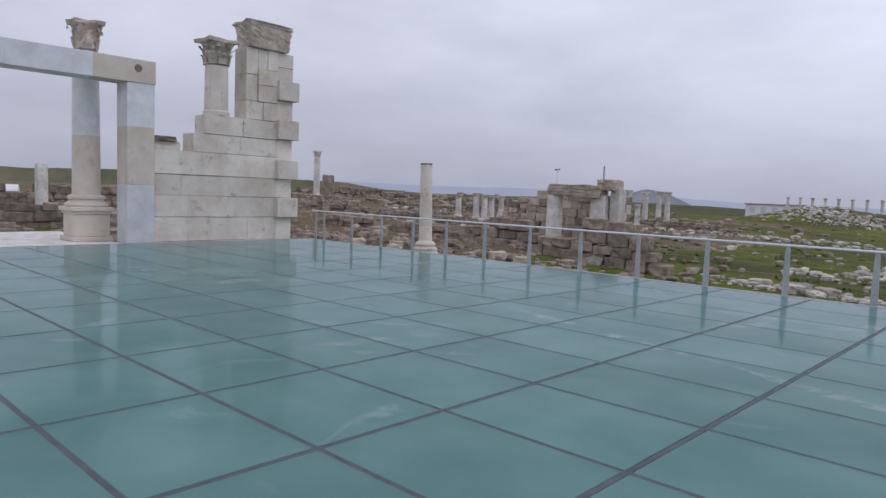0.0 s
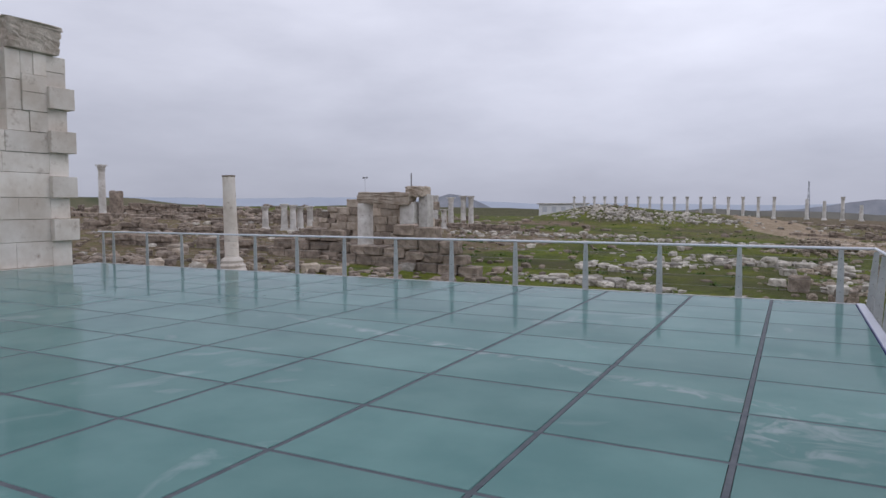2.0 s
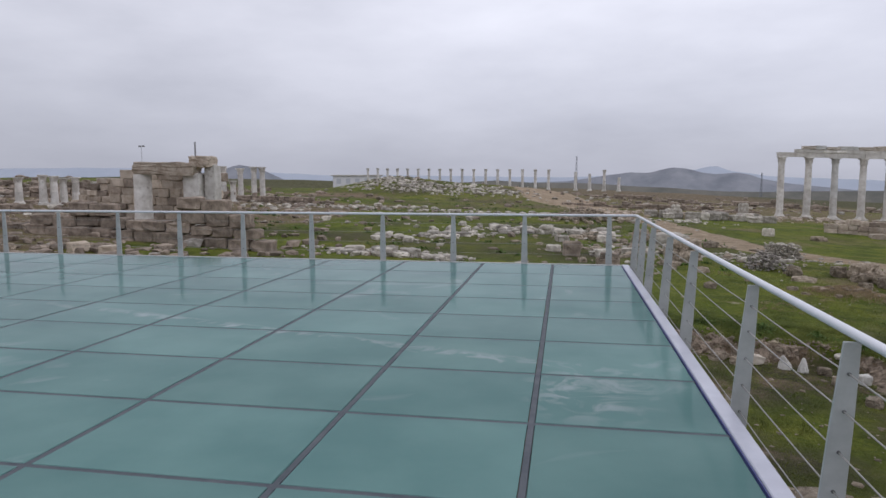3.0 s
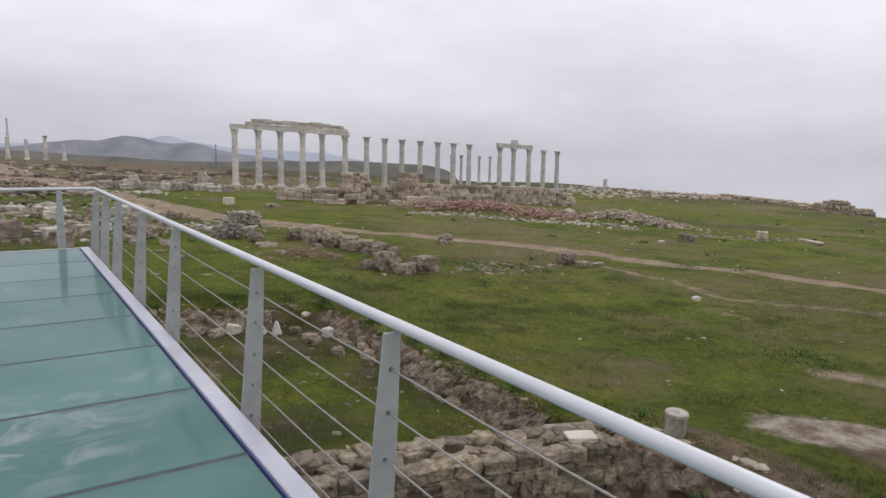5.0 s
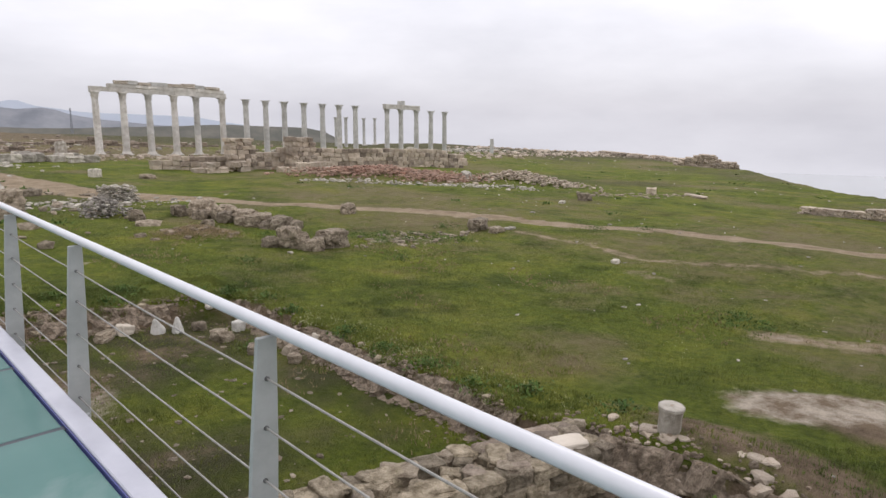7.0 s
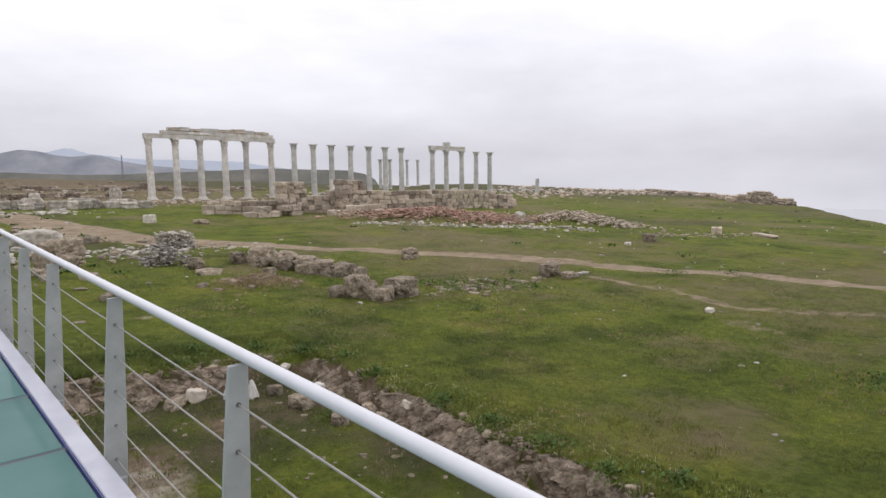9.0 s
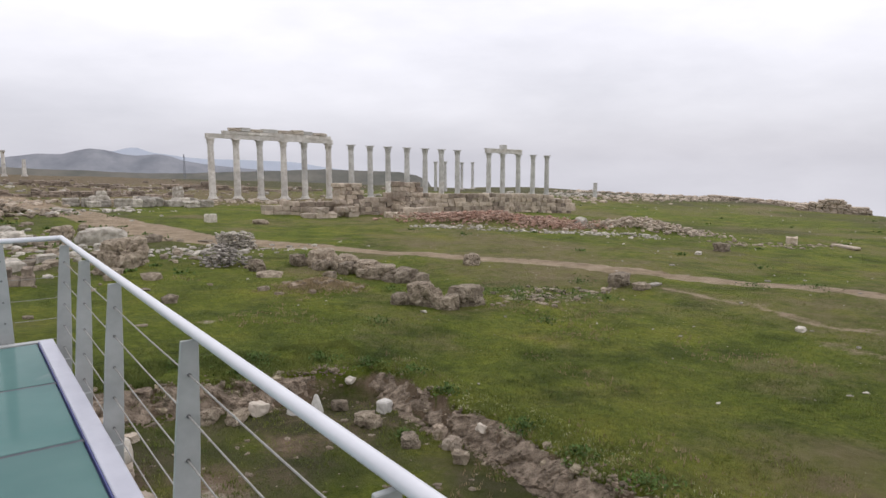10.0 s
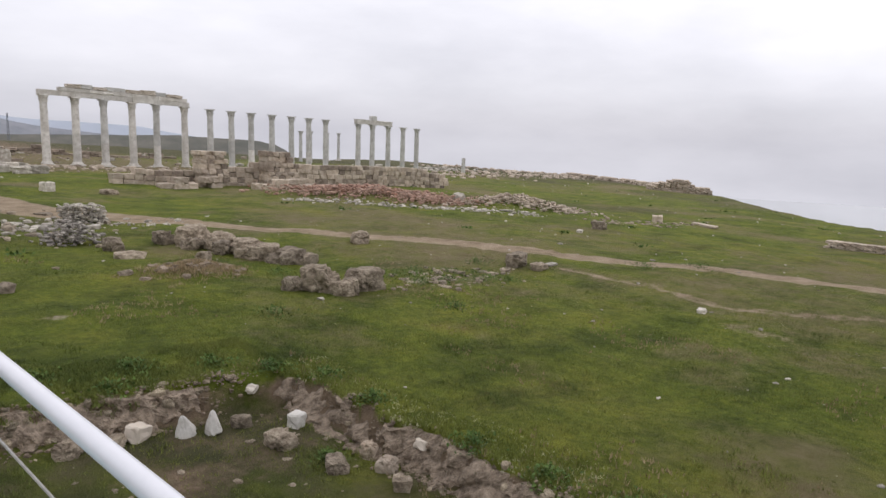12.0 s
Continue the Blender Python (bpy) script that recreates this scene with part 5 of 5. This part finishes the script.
for k in range(16):
    x, y = random.uniform(-2.0, 5.0), random.uniform(20, 33)
    s = random.uniform(0.35, 0.85)
    stone("fallen_block", "fallen pale architectural block in the grass", (WHITE_BLOCKS + PALE_BOULDERS)[k % 11], x, y, s, s * 0.65, s * 0.5, random.uniform(0, 180), "fallen blocks north")
stone("fallen_block", "brown square block standing behind the railing", RUIN_BLOCKS[1], -1.0, 19.7, 0.8, 0.7, 0.75, 8, "fallen blocks north")
stone("fallen_block", "white slab lying behind the railing", WHITE_BLOCKS[3], 0.5, 20.6, 1.2, 0.5, 0.25, 8, "fallen blocks north")
stone("boulder", "big white boulder behind the railing", PALE_BOULDERS[0], 1.4, 31.5, 1.3, 0.9, 0.7, 8, "fallen blocks north")
stone("boulder", "big white boulder behind the railing", PALE_BOULDERS[1], -2.6, 31.0, 1.7, 1.0, 1.0, 60, "fallen blocks north")
for k in range(14):
    x, y = random.uniform(-12.5, -6), random.uniform(16.5, 18.0)
    s = random.uniform(0.5, 1.2)
    stone("fallen_block", "broken white marble piece by the north railing", (PALE_BOULDERS + WHITE_BLOCKS)[k % 11], x, y, s, s * 0.6, s * 0.35, random.uniform(0, 180), "fallen blocks north")
for k in range(12):
    x, y = random.uniform(-34, -18), random.uniform(5, 12)
    s = random.uniform(0.5, 1.0)
    stone("fallen_block", "worn buff block fallen in the ruins", (BUFF_BLOCKS + BOULDERS + PALE_BOULDERS)[k % 16], x, y, s, s * 0.7, s * 0.6, random.uniform(0, 180), "fallen blocks west")


def drum():
    d = thing("column_drum", "short octagonal white marble column drum", "column drum")
    part("body", lathe([(0.19, 0), (0.20, 0.05), (0.195, 0.25), (0.205, 0.36), (0.225, 0.40), (0.22, 0.44), (0.20, 0.45)], 9, None, 0.07, 2), WHITE_ROCK, d)
    part("socket", boxed(-0.025, -0.025, 0.445, 0.025, 0.025, 0.455, 0.004), RUIN, d, "dark dowel hole")
    d.matrix_basis = pose(6.66, -6.52, gz(6.66, -6.52) - 0.03, 3, -2, 20) @ Matrix.Diagonal((0.78, 0.78, 0.84, 1))


drum()


# ---- rubble, as loose stuff ----
def base_stone(i):
    bm = boulder(70 + i, 0.45, 0.8, 2 if i < 3 else 1)
    v = np.array([p.co[:] for p in bm.verts])
    bm.faces.ensure_lookup_table()
    f = np.array([[q.index for q in p.verts] for p in bm.faces])
    bm.free()
    return v, f


BASE = [base_stone(i) for i in range(7)]
MIXED_PILE = mat("mixed_grey_fieldstone", (0.22, 0.19, 0.16), (0.46, 0.43, 0.39), 6.0, 0.9, 0.7, 18, vary=0.45)


def scatter(name, label, spots, sizes, material, sink=0.25, low=True, squash=0.7, lift=None):
    vs, fs, o = [], [], 0
    for k, ((x, y), s) in enumerate(zip(spots, sizes)):
        v, f = BASE[3 + k % 4] if low else BASE[k % 3]
        a = rng.random() * 6.28
        c, sn = math.cos(a), math.sin(a)
        sc = np.array([s * (0.7 + 0.7 * rng.random()), s * (0.6 + 0.5 * rng.random()), s * squash * (0.6 + 0.7 * rng.random())])
        p = v * sc
        p = np.stack([p[:, 0] * c - p[:, 1] * sn, p[:, 0] * sn + p[:, 1] * c, p[:, 2]], -1)
        z = gz(x, y) + (lift(x, y) if lift else 0)
        vs.append(p + np.array([x, y, z - sink * s * 0.5]))
        fs.append(f + o)
        o += len(v)
    me = bpy.data.meshes.new(name)
    me.from_pydata(np.concatenate(vs).tolist(), [], np.concatenate(fs).tolist())
    me.materials.append(material)
    return tagged(new(name, me), label, "rubble", kind="stuff")


def blob(cx, cy, sx, sy, n):
    return [(cx + sx * rng.normal(), cy + sy * rng.normal()) for _ in range(n)]


def strip(ax, ay, bx, by, w, n):
    return [(ax + (bx - ax) * t + w * rng.normal(), ay + (by - ay) * t + w * rng.normal()) for t in rng.random(n)]


def sz(n, a, b):
    return a + (b - a) * rng.random(n) ** 2


def heap(cx, cy, sx, sy, h):
    return lambda x, y: h * math.exp(-((x - cx) / sx) ** 2 - ((y - cy) / sy) ** 2) * rng.random()


scatter("brick_rubble", "heap of red brick and stone rubble", strip(29.6, 36.0, 37.2, 28.2, 1.8, 2600), sz(2600, 0.10, 0.40), BRICK, lift=lambda x, y: 0.55 * rng.random())
scatter("white_rubble", "strip of white stone rubble before the brick heap", strip(25.5, 32.2, 37.8, 21, 0.55, 420), sz(420, 0.10, 0.42), WHITE_ROCK)
scatter("stone_rubble", "spread heap of grey and brown rubble", strip(38, 28, 44, 22, 1.4, 1000), sz(1000, 0.12, 0.45), BUFF, lift=heap(41, 25, 5, 3, 0.7))
scatter("white_rubble", "pale stones along the plateau edge", strip(72, 62, 135, 70, 3.2, 420), sz(420, 0.3, 1.3), BUFF)
scatter("white_rubble", "white stones behind the colonnade", strip(45, 70, 95, 76, 2.5, 260), sz(260, 0.4, 1.3), WHITE_ROCK)
scatter("brown_rubble", "brown stones on the skyline", strip(105, 96, 140, 50, 2.5, 420), sz(420, 0.5, 1.6), BUFF)
scatter("brown_rubble", "low brown rubble strip before the colonnade", strip(0, 60, 62, 63.5, 2.0, 420), sz(420, 0.25, 0.9), BUFF)
scatter("white_rubble", "white marble fragments over the grassy mound", blob(-22.5, 76, 3.8, 1.7, 620), sz(620, 0.15, 0.85), WHITE_ROCK)
scatter("white_rubble", "white marble fragments on the mound shoulder", blob(-12, 79, 3.4, 1.8, 240), sz(240, 0.2, 1.0), WHITE_ROCK)
scatter("white_rubble", "long band of white fragments across the grass", strip(-30, 44, 12, 50, 2.2, 420), sz(420, 0.2, 0.8), WHITE_ROCK)
scatter("white_rubble", "white fragments in the grass north of the walkway", strip(-10.6, 22.5, -6.5, 28, 0.8, 110), sz(110, 0.2, 0.9), WHITE_ROCK)
scatter("white_rubble", "white boulders in the grass north of the walkway", strip(-8, 31, 2, 35, 0.9, 120), sz(120, 0.2, 1.1), WHITE_ROCK)
scatter("white_rubble", "broken marble pieces by the north railing", strip(-12.8, 17.3, -6.0, 16.8, 0.45, 230), sz(230, 0.15, 0.6), WHITE_ROCK)
scatter("grey_rubble", "grey stones in the grass near the corner", blob(2.5, 25, 3.5, 5.5, 210), sz(210, 0.2, 0.9), ROCK)
scatter("white_rubble", "white stones scattered near the corner", blob(5.5, 24.5, 3.2, 1.4, 160), sz(160, 0.15, 0.5), WHITE_ROCK)
scatter("rubble_heap", "heap of dark stones beside the track", blob(0.3, 46, 2.2, 2.5, 260), sz(260, 0.25, 0.8), ROCK, lift=heap(0.3, 46, 2.5, 2.5, 1.0))
scatter("stone_pile", "neat pile of small pale fieldstones", [(rng.uniform(9.15, 10.75), rng.uniform(23.9, 24.9)) for _ in range(620)], sz(620, 0.11, 0.25), WHITE_ROCK, lift=lambda x, y: rng.uniform(0, 0.72))
scatter("stone_pile", "pile of grey fieldstones", blob(7.75, 19.4, 0.42, 0.35, 260), sz(260, 0.11, 0.26), MIXED_PILE, lift=heap(7.75, 19.4, 0.9, 0.8, 0.95))
scatter("white_rubble", "loose white stones round the pile", blob(9.0, 23.6, 3.0, 1.0, 150), sz(110, 0.1, 0.35), WHITE_ROCK)
scatter("brown_rubble", "brown stones strewn through the ruins", blob(-38, 28, 13, 13, 1900), sz(1900, 0.15, 0.8), RUIN)
scatter("white_rubble", "pale stones strewn through the ruins", blob(-36, 28, 16, 14, 260), sz(260, 0.25, 1.0), WHITE_ROCK)
scatter("brown_rubble", "brown stones strewn by the north railing", strip(-32, 5, -13, 12, 2.2, 380), sz(380, 0.25, 0.9), RUIN)
scatter("brown_rubble", "stones strewn beyond the doorway", blob(-42, -8, 9, 7, 320), sz(320, 0.3, 1.1), RUIN)
scatter("brown_rubble", "brown stones on the far slope", blob(-62, 48, 18, 14, 800), sz(800, 0.3, 1.5), RUIN)
scatter("earth_clods", "crumbling brown earth and roots of the trench bank", strip(6.02, 3.6, 6.08, -4.2, 0.16, 1500), sz(1500, 0.02, 0.09), CLOD, 0.3, False, 0.9)
scatter("earth_clods", "crumbling brown earth of the north trench bank", strip(0.8, 5.1, 5.4, 4.55, 0.20, 900), sz(900, 0.02, 0.09), CLOD, 0.3, False, 0.9)
scatter("earth_clods", "crumbling brown earth of the south trench bank", strip(6.05, -4.9, 6.3, -13, 0.30, 1500), sz(1500, 0.02, 0.11), CLOD, 0.3, False, 0.9)
scatter("earth_clods", "brown earth lumps under dry grass", blob(8.9, 13.0, 0.6, 0.35, 130), sz(130, 0.12, 0.4), CLOD, 0.6, False, 0.7)
scatter("grey_rubble", "rough stones sticking out of the trench bank", strip(6.03, 3.4, 6.05, -4.0, 0.18, 300), sz(300, 0.04, 0.20), MOSSY, 0.7, False)
scatter("grey_rubble", "rough stones along the north trench bank", strip(1.0, 5.1, 5.2, 4.5, 0.22, 60), sz(60, 0.06, 0.28), MOSSY, 0.5, False)
scatter("grey_rubble", "rough stones along the south trench bank", strip(6.15, -5.2, 6.3, -13, 0.3, 150), sz(150, 0.06, 0.30), BUFF, 0.5, False)
scatter("grey_rubble", "stones on the trench floor", [(rng.uniform(0.8, 5.6), rng.uniform(-3.8, 4.6)) for _ in range(170)], sz(170, 0.03, 0.16), ROCK, 0.4)
scatter("grey_rubble", "stones in the pit south of the masonry", [(rng.uniform(0.6, 6.2), rng.uniform(-11, -5.3)) for _ in range(260)], sz(260, 0.06, 0.4), ROCK, 0.4)
scatter("white_rubble", "small white stones dotted over the meadow", [(rng.uniform(6.5, 34), rng.uniform(-14, 26)) for _ in range(220)], sz(220, 0.035, 0.16), WHITE_ROCK, 0.3)
scatter("white_rubble", "pale stones dotted over the far meadow", [(rng.uniform(26, 100), rng.uniform(-12, 62)) for _ in range(200)], sz(200, 0.06, 0.30), WHITE_ROCK, 0.3)
scatter("brown_rubble", "brown stones strewn over the plain behind the colonnade", blob(20, 92, 22, 14, 420), sz(420, 0.3, 1.1), RUIN)
scatter("white_rubble", "pale stones strewn over the plain behind the colonnade", blob(12, 84, 14, 9, 90), sz(90, 0.3, 1.0), WHITE_ROCK)
scatter("grey_rubble", "grey rubble patch among weeds", blob(15.8, 9.2, 1.7, 0.7, 120), sz(120, 0.1, 0.45), ROCK, 0.4)
scatter("grey_rubble", "grey rubble patch on the rise", strip(38, 17, 47, 14, 0.7, 120), sz(120, 0.15, 0.5), ROCK, 0.4)


# ---- the crumbling earth banks of the trench ----
def bank(name, label, u0, u1, along_y, lo, hi, inward):
    """A rough cut face that follows the trench edge, from the turf down to the floor."""
    us = np.arange(u0, u1, 0.045)
    probe = np.linspace(lo, hi, 240)
    prof = [(0.34, -0.12, 0.0), (0.24, -0.08, 0.0), (0.16, -0.04, 0.02), (0.10, -0.01, 0.12)] + [(0.06 - 0.30 * t, 0.0, 0.25 + 0.75 * t) for t in np.linspace(0, 1, 17)] + [(-0.36, -0.02, 1.0), (-0.48, -0.05, 1.0)]
    verts, faces = [], []
    for u in us:
        d = pit(probe, np.full(240, u)) if along_y else pit(np.full(240, u), probe)
        e = probe[int(np.argmin(np.abs(d - 0.5)))]
        px = lambda o: (e - inward * o, u) if along_y else (u, e - inward * o)
        zt, zb = gz(*px(0.40)), gz(*px(-0.50))
        for o, lift, t in prof:
            x, y = px(o)
            z = zt + (zb - zt) * t + lift
            q = Vector((x, y, z))
            face = 1.0 if 0.1 < t < 1.0 else 0.25
            k = 0.13 * noise.noise(q * 2.6) + 0.10 * noise.noise(q * 6.0) + 0.06 * abs(noise.noise(q * 14.0))
            x2, y2 = px(o - k * face * 1.3)
            verts.append((x2, y2, z + 0.05 * noise.noise(q * 7 + Vector((5, 5, 5))) * (1 if t > 0 else 0.6)))
    n = len(prof)
    for i in range(len(us) - 1):
        for j in range(n - 1):
            a = i * n + j
            faces.append((a, a + n, a + n + 1, a + 1))
    me = bpy.data.meshes.new(name)
    me.from_pydata(verts, [], faces)
    me.materials.append(BANK)
    return tagged(new(name, me), label, "earth bank", kind="structure")


bank("trench_bank_east", "crumbling brown earth bank of the trench", -4.4, 4.35, True, 5.0, 7.2, -1)
bank("trench_bank_north", "crumbling brown earth bank across the trench end", 0.3, 4.5, False, 3.6, 6.2, -1)
bank("trench_bank_south", "crumbling brown earth bank of the deep pit", -13.5, -5.0, True, 5.0, 7.2, -1)


# ---- the rubble-stone wall across the trench ----
FIELD = [link_mesh("stone", rough_cube(80 + i, 3, 0.13, 0.10), m) for i, m in enumerate((MOSSY, MOSSY, MOSSY, RUIN, MOSSY, ROCK, MOSSY))]


def masonry(name, label, m_wall, length, thick, z_top, z_foot):
    """Squared rubble in uneven courses; the wall runs along its own x, its face looks to its own -y."""
    w = thing(name, label, "stone wall", m=m_wall)
    part("core", boxed(0.1, -thick + 0.12, z_foot - 0.4, length - 0.1, -0.12, z_top - 0.10, 0.05), MOSSY, w, "mortar and earth core")
    for y in (-thick + 0.11, -0.11):
        z = z_foot
        while z < z_top - 0.06:
            h = min(random.uniform(0.13, 0.25), z_top - z + random.uniform(-0.03, 0.03))
            x = 0.0
            while x < length:
                d = random.uniform(0.16, 0.48)
                m = Matrix.Translation((x + d / 2, y + random.uniform(-0.03, 0.03), z)) @ pose(0, 0, 0, random.uniform(-3, 3), random.uniform(-4, 4), random.uniform(-5, 5))
                piece("stone", random.choice(FIELD), w, m @ Matrix.Diagonal((d * 1.0, 0.30, h * 1.03, 1)))
                x += d
            z += h
    for _ in range(int(length * thick * 15)):
        x, y = random.uniform(0, length), -random.uniform(0.1, thick - 0.1)
        s = random.uniform(0.10, 0.30)
        piece("stone", random.choice(FIELD), w, Matrix.Translation((x, y, z_top - 0.13)) @ pose(0, 0, 0, random.uniform(-9, 9), random.uniform(-9, 9), random.uniform(0, 180)) @ Matrix.Diagonal((s * 1.4, s, s * 0.35 + 0.08, 1)))
    return w


masonry("trench_wall", "broad mossy rubble-stone wall across the trench", pose(0.45, -3.78, 0, 0, 0, -14.2), 5.75, 0.92, -2.48, -3.75)
stone("stone_slab", "pale flat slab lying at the wall foot", with_material(WHITE_BLOCKS[2], CREAM), 4.7, -6.3, 0.8, 0.5, 0.14, -14, "stones in the pit")
for x, y in ((5.55, -5.75),):
    stone("stone_slab", "pale squared slab on the rubble wall", with_material(WHITE_BLOCKS[4], CREAM), x, y, 0.42, 0.28, 0.09, -20, "slabs on the wall").location.z = -2.47


# ---- grass and weeds ----
def grass(name, label, n, area, blade, material, allow):
    x, y = rng.uniform(area[0], area[1], n), rng.uniform(area[2], area[3], n)
    ok = allow(x, y)
    x, y = x[ok], y[ok]
    z = ground_z(x, y)
    vs, fs = [], []
    k = len(x)
    per = 4
    X, Y, Z = np.repeat(x, per), np.repeat(y, per), np.repeat(z, per)
    a = rng.random(k * per) * 6.283
    h = blade * (0.5 + rng.random(k * per))
    w = blade * (0.10 + 0.12 * rng.random(k * per))
    lean = blade * 0.8 * rng.random(k * per)
    ox, oy = blade * 0.6 * rng.normal(size=k * per), blade * 0.6 * rng.normal(size=k * per)
    ca, sa = np.cos(a), np.sin(a)
    p0 = np.stack([X + ox - w * sa, Y + oy + w * ca, Z - 0.01], -1)
    p1 = np.stack([X + ox + w * sa, Y + oy - w * ca, Z - 0.01], -1)
    p2 = np.stack([X + ox + lean * ca, Y + oy + lean * sa, Z + h], -1)
    V = np.stack([p0, p1, p2], 1).reshape(-1, 3)
    F = np.arange(len(V)).reshape(-1, 3)
    me = bpy.data.meshes.new(name)
    me.from_pydata(V.tolist(), [], F.tolist())
    me.materials.append(material)
    return tagged(new(name, me), label, "grass", kind="stuff")


def lush(x, y):
    d = pit(x, y)
    bare = np.exp(-((x - 9.4) / 1.5) ** 4 - ((y + 7.4 + 0.55 * (x - 9.4)) / 1.15) ** 4) > 0.45
    patch = fbm(x * 0.35, y * 0.35) + 0.6 * fbm(x * 1.3, y * 1.3) > -0.22
    thin = np.hypot(x + 1, y + 8) < 12 + 22 * rng.random(len(x)) ** 2
    return (4 * d * (1 - d) < 0.12) & ~bare & patch & (near_line(x, y, TRACK) > 1.0) & thin


def tufted(x, y):
    return lush(x, y) & (fbm(x * 1.1 + 40, y * 1.1) + 0.5 * fbm(x * 4, y * 4) > 0.14)


grass("grass", "short uneven green meadow grass", 130000, (0.8, 30, -14, 24), 0.034, GRASSY, lush)
grass("grass_tufts", "taller darker green tufts in the meadow", 90000, (0.8, 26, -14, 22), 0.055, GRASSY, tufted)
grass("bank_grass", "taller yellow-green grass along the trench bank", 20000, (6.0, 7.3, -5, 4.6), 0.042, BANK_GRASS, lambda x, y: (pit(x, y) < 0.12) & (fbm(x * 1.5, y * 1.5) > -0.15) & (rng.random(len(x)) > (x - 6.3) / 1.0))
grass("bank_grass", "ragged green grass over the north trench bank", 14000, (0.6, 6.4, 4.75, 6.6), 0.048, GRASSY, lambda x, y: (pit(x, y) < 0.55) & (fbm(x * 1.7, y * 1.7) > -0.12))
grass("dry_grass", "dry brown grass tufts on the bank and meadow", 9000, (4.5, 16, -14, 17), 0.06, DRY, lambda x, y: (fbm(x * 0.6 + 9, y * 0.6) > 0.22) & (4 * pit(x, y) * (1 - pit(x, y)) < 0.3) & (np.hypot(x - 9.4, y + 7.4) > 2.6))
grass("dry_grass", "dry brown grass round the boulders", 9000, (7.2, 10.8, 11.6, 14.4), 0.07, DRY, lambda x, y: np.exp(-((x - 8.9) / 0.9) ** 2 - ((y - 12.9) / 0.6) ** 2) > rng.random(len(x)))


FLOWER = mat("pale_yellow_petals", (0.62, 0.60, 0.30), (0.78, 0.76, 0.55), 9.0, 0.8, 0.0, 20, vary=0.2)
grass("flowers", "tiny pale yellow flowers along the trench bank", 4200, (6.05, 7.6, -5, 4.8), 0.03, FLOWER, lambda x, y: (pit(x, y) < 0.15) & (fbm(x * 1.1 + 3, y * 1.1) > 0.02) & (rng.random(len(x)) > (x - 6.1) / 1.3))
grass("flowers", "tiny white flowers scattered over the meadow", 1100, (6.5, 22, -12, 14), 0.022, FLOWER, lambda x, y: fbm(x * 0.5 + 3, y * 0.5) > 0.1)

weed_spots = [(14.0, 9.9, 1.8), (14.6, 9.6, 2.0), (15.4, 9.0, 1.4), (16.7, 8.4, 2.4), (17.3, 8.0, 2.0), (6.6, 3.9, 0.9), (6.5, 2.6, 0.7), (6.45, 0.4, 0.8), (6.4, -0.9, 0.9), (6.5, -2.0, 1.0), (6.4, -3.2, 1.0), (6.9, -4.0, 0.8), (4.0, 5.9, 1.1), (2.6, 6.2, 1.2), (5.2, 5.4, 0.9), (6.0, 4.7, 0.8), (14.2, -4.0, 1.6), (15.0, -3.9, 1.5), (14.6, -4.6, 1.4), (15.4, 10.4, 2.4), (17.0, 9.2, 2.2), (16.4, 9.9, 2.0), (14.2, 9.0, 1.6), (13.0, 6.5, 1.2), (8.2, 8.0, 1.4), (18.6, 10.5, 1.4), (7.0, -5.6, 0.9), (6.2, -7.4, 0.9), (7.4, -9.5, 1.0), (6.0, -5.6, 0.8), (5.3, 2.2, 0.6), (3.4, 5.2, 0.8), (24.5, 6.6, 1.8), (26, 5.0, 1.8), (11.2, 12.2, 1.3)]


def weeds():
    """Leafy clumps, all as one loose stuff."""
    r = np.random.default_rng(5)
    bm = bmesh.new()
    for cx, cy, s in weed_spots:
        size, g = 0.5 * s, gz(cx, cy)
        for _ in range(190):
            a, d = r.random() * 6.283, size * abs(r.normal()) * 0.55
            x, y = cx + d * math.cos(a), cy + d * math.sin(a)
            z = g - 0.02 + 0.2 * r.random() * max(0.2, 1 - d / size)
            b, t, L, W = r.random() * 6.283, 0.2 + 0.9 * r.random(), 0.035 + 0.06 * r.random(), 0.012 + 0.016 * r.random()
            u = Vector((math.cos(b) * math.cos(t), math.sin(b) * math.cos(t), math.sin(t)))
            w = Vector((-math.sin(b), math.cos(b), 0)) * W
            p = Vector((x, y, z))
            bm.faces.new([bm.verts.new(q) for q in (p, p + u * L * 0.5 + w, p + u * L, p + u * L * 0.5 - w)])
    for k in range(230):
        cx, cy = (r.uniform(22, 95), r.uniform(-12, 60)) if k < 45 else (r.uniform(-30, 9), r.uniform(17, 70))
        g, size = gz(cx, cy), r.uniform(0.2, 0.7)
        for _ in range(26):
            a, d = r.random() * 6.283, size * abs(r.normal()) * 0.6
            p = Vector((cx + d * math.cos(a), cy + d * math.sin(a), g - 0.03))
            b, t, L, W = r.random() * 6.283, 0.3 + 0.9 * r.random(), 0.10 + 0.14 * r.random(), 0.03 + 0.04 * r.random()
            u = Vector((math.cos(b) * math.cos(t), math.sin(b) * math.cos(t), math.sin(t)))
            w = Vector((-math.sin(b), math.cos(b), 0)) * W
            bm.faces.new([bm.verts.new(q) for q in (p, p + u * L * 0.5 + w, p + u * L, p + u * L * 0.5 - w)])
    tagged(part("weeds", bm, LEAF), "low dark green leafy weeds in clumps", "weeds", kind="stuff")


weeds()
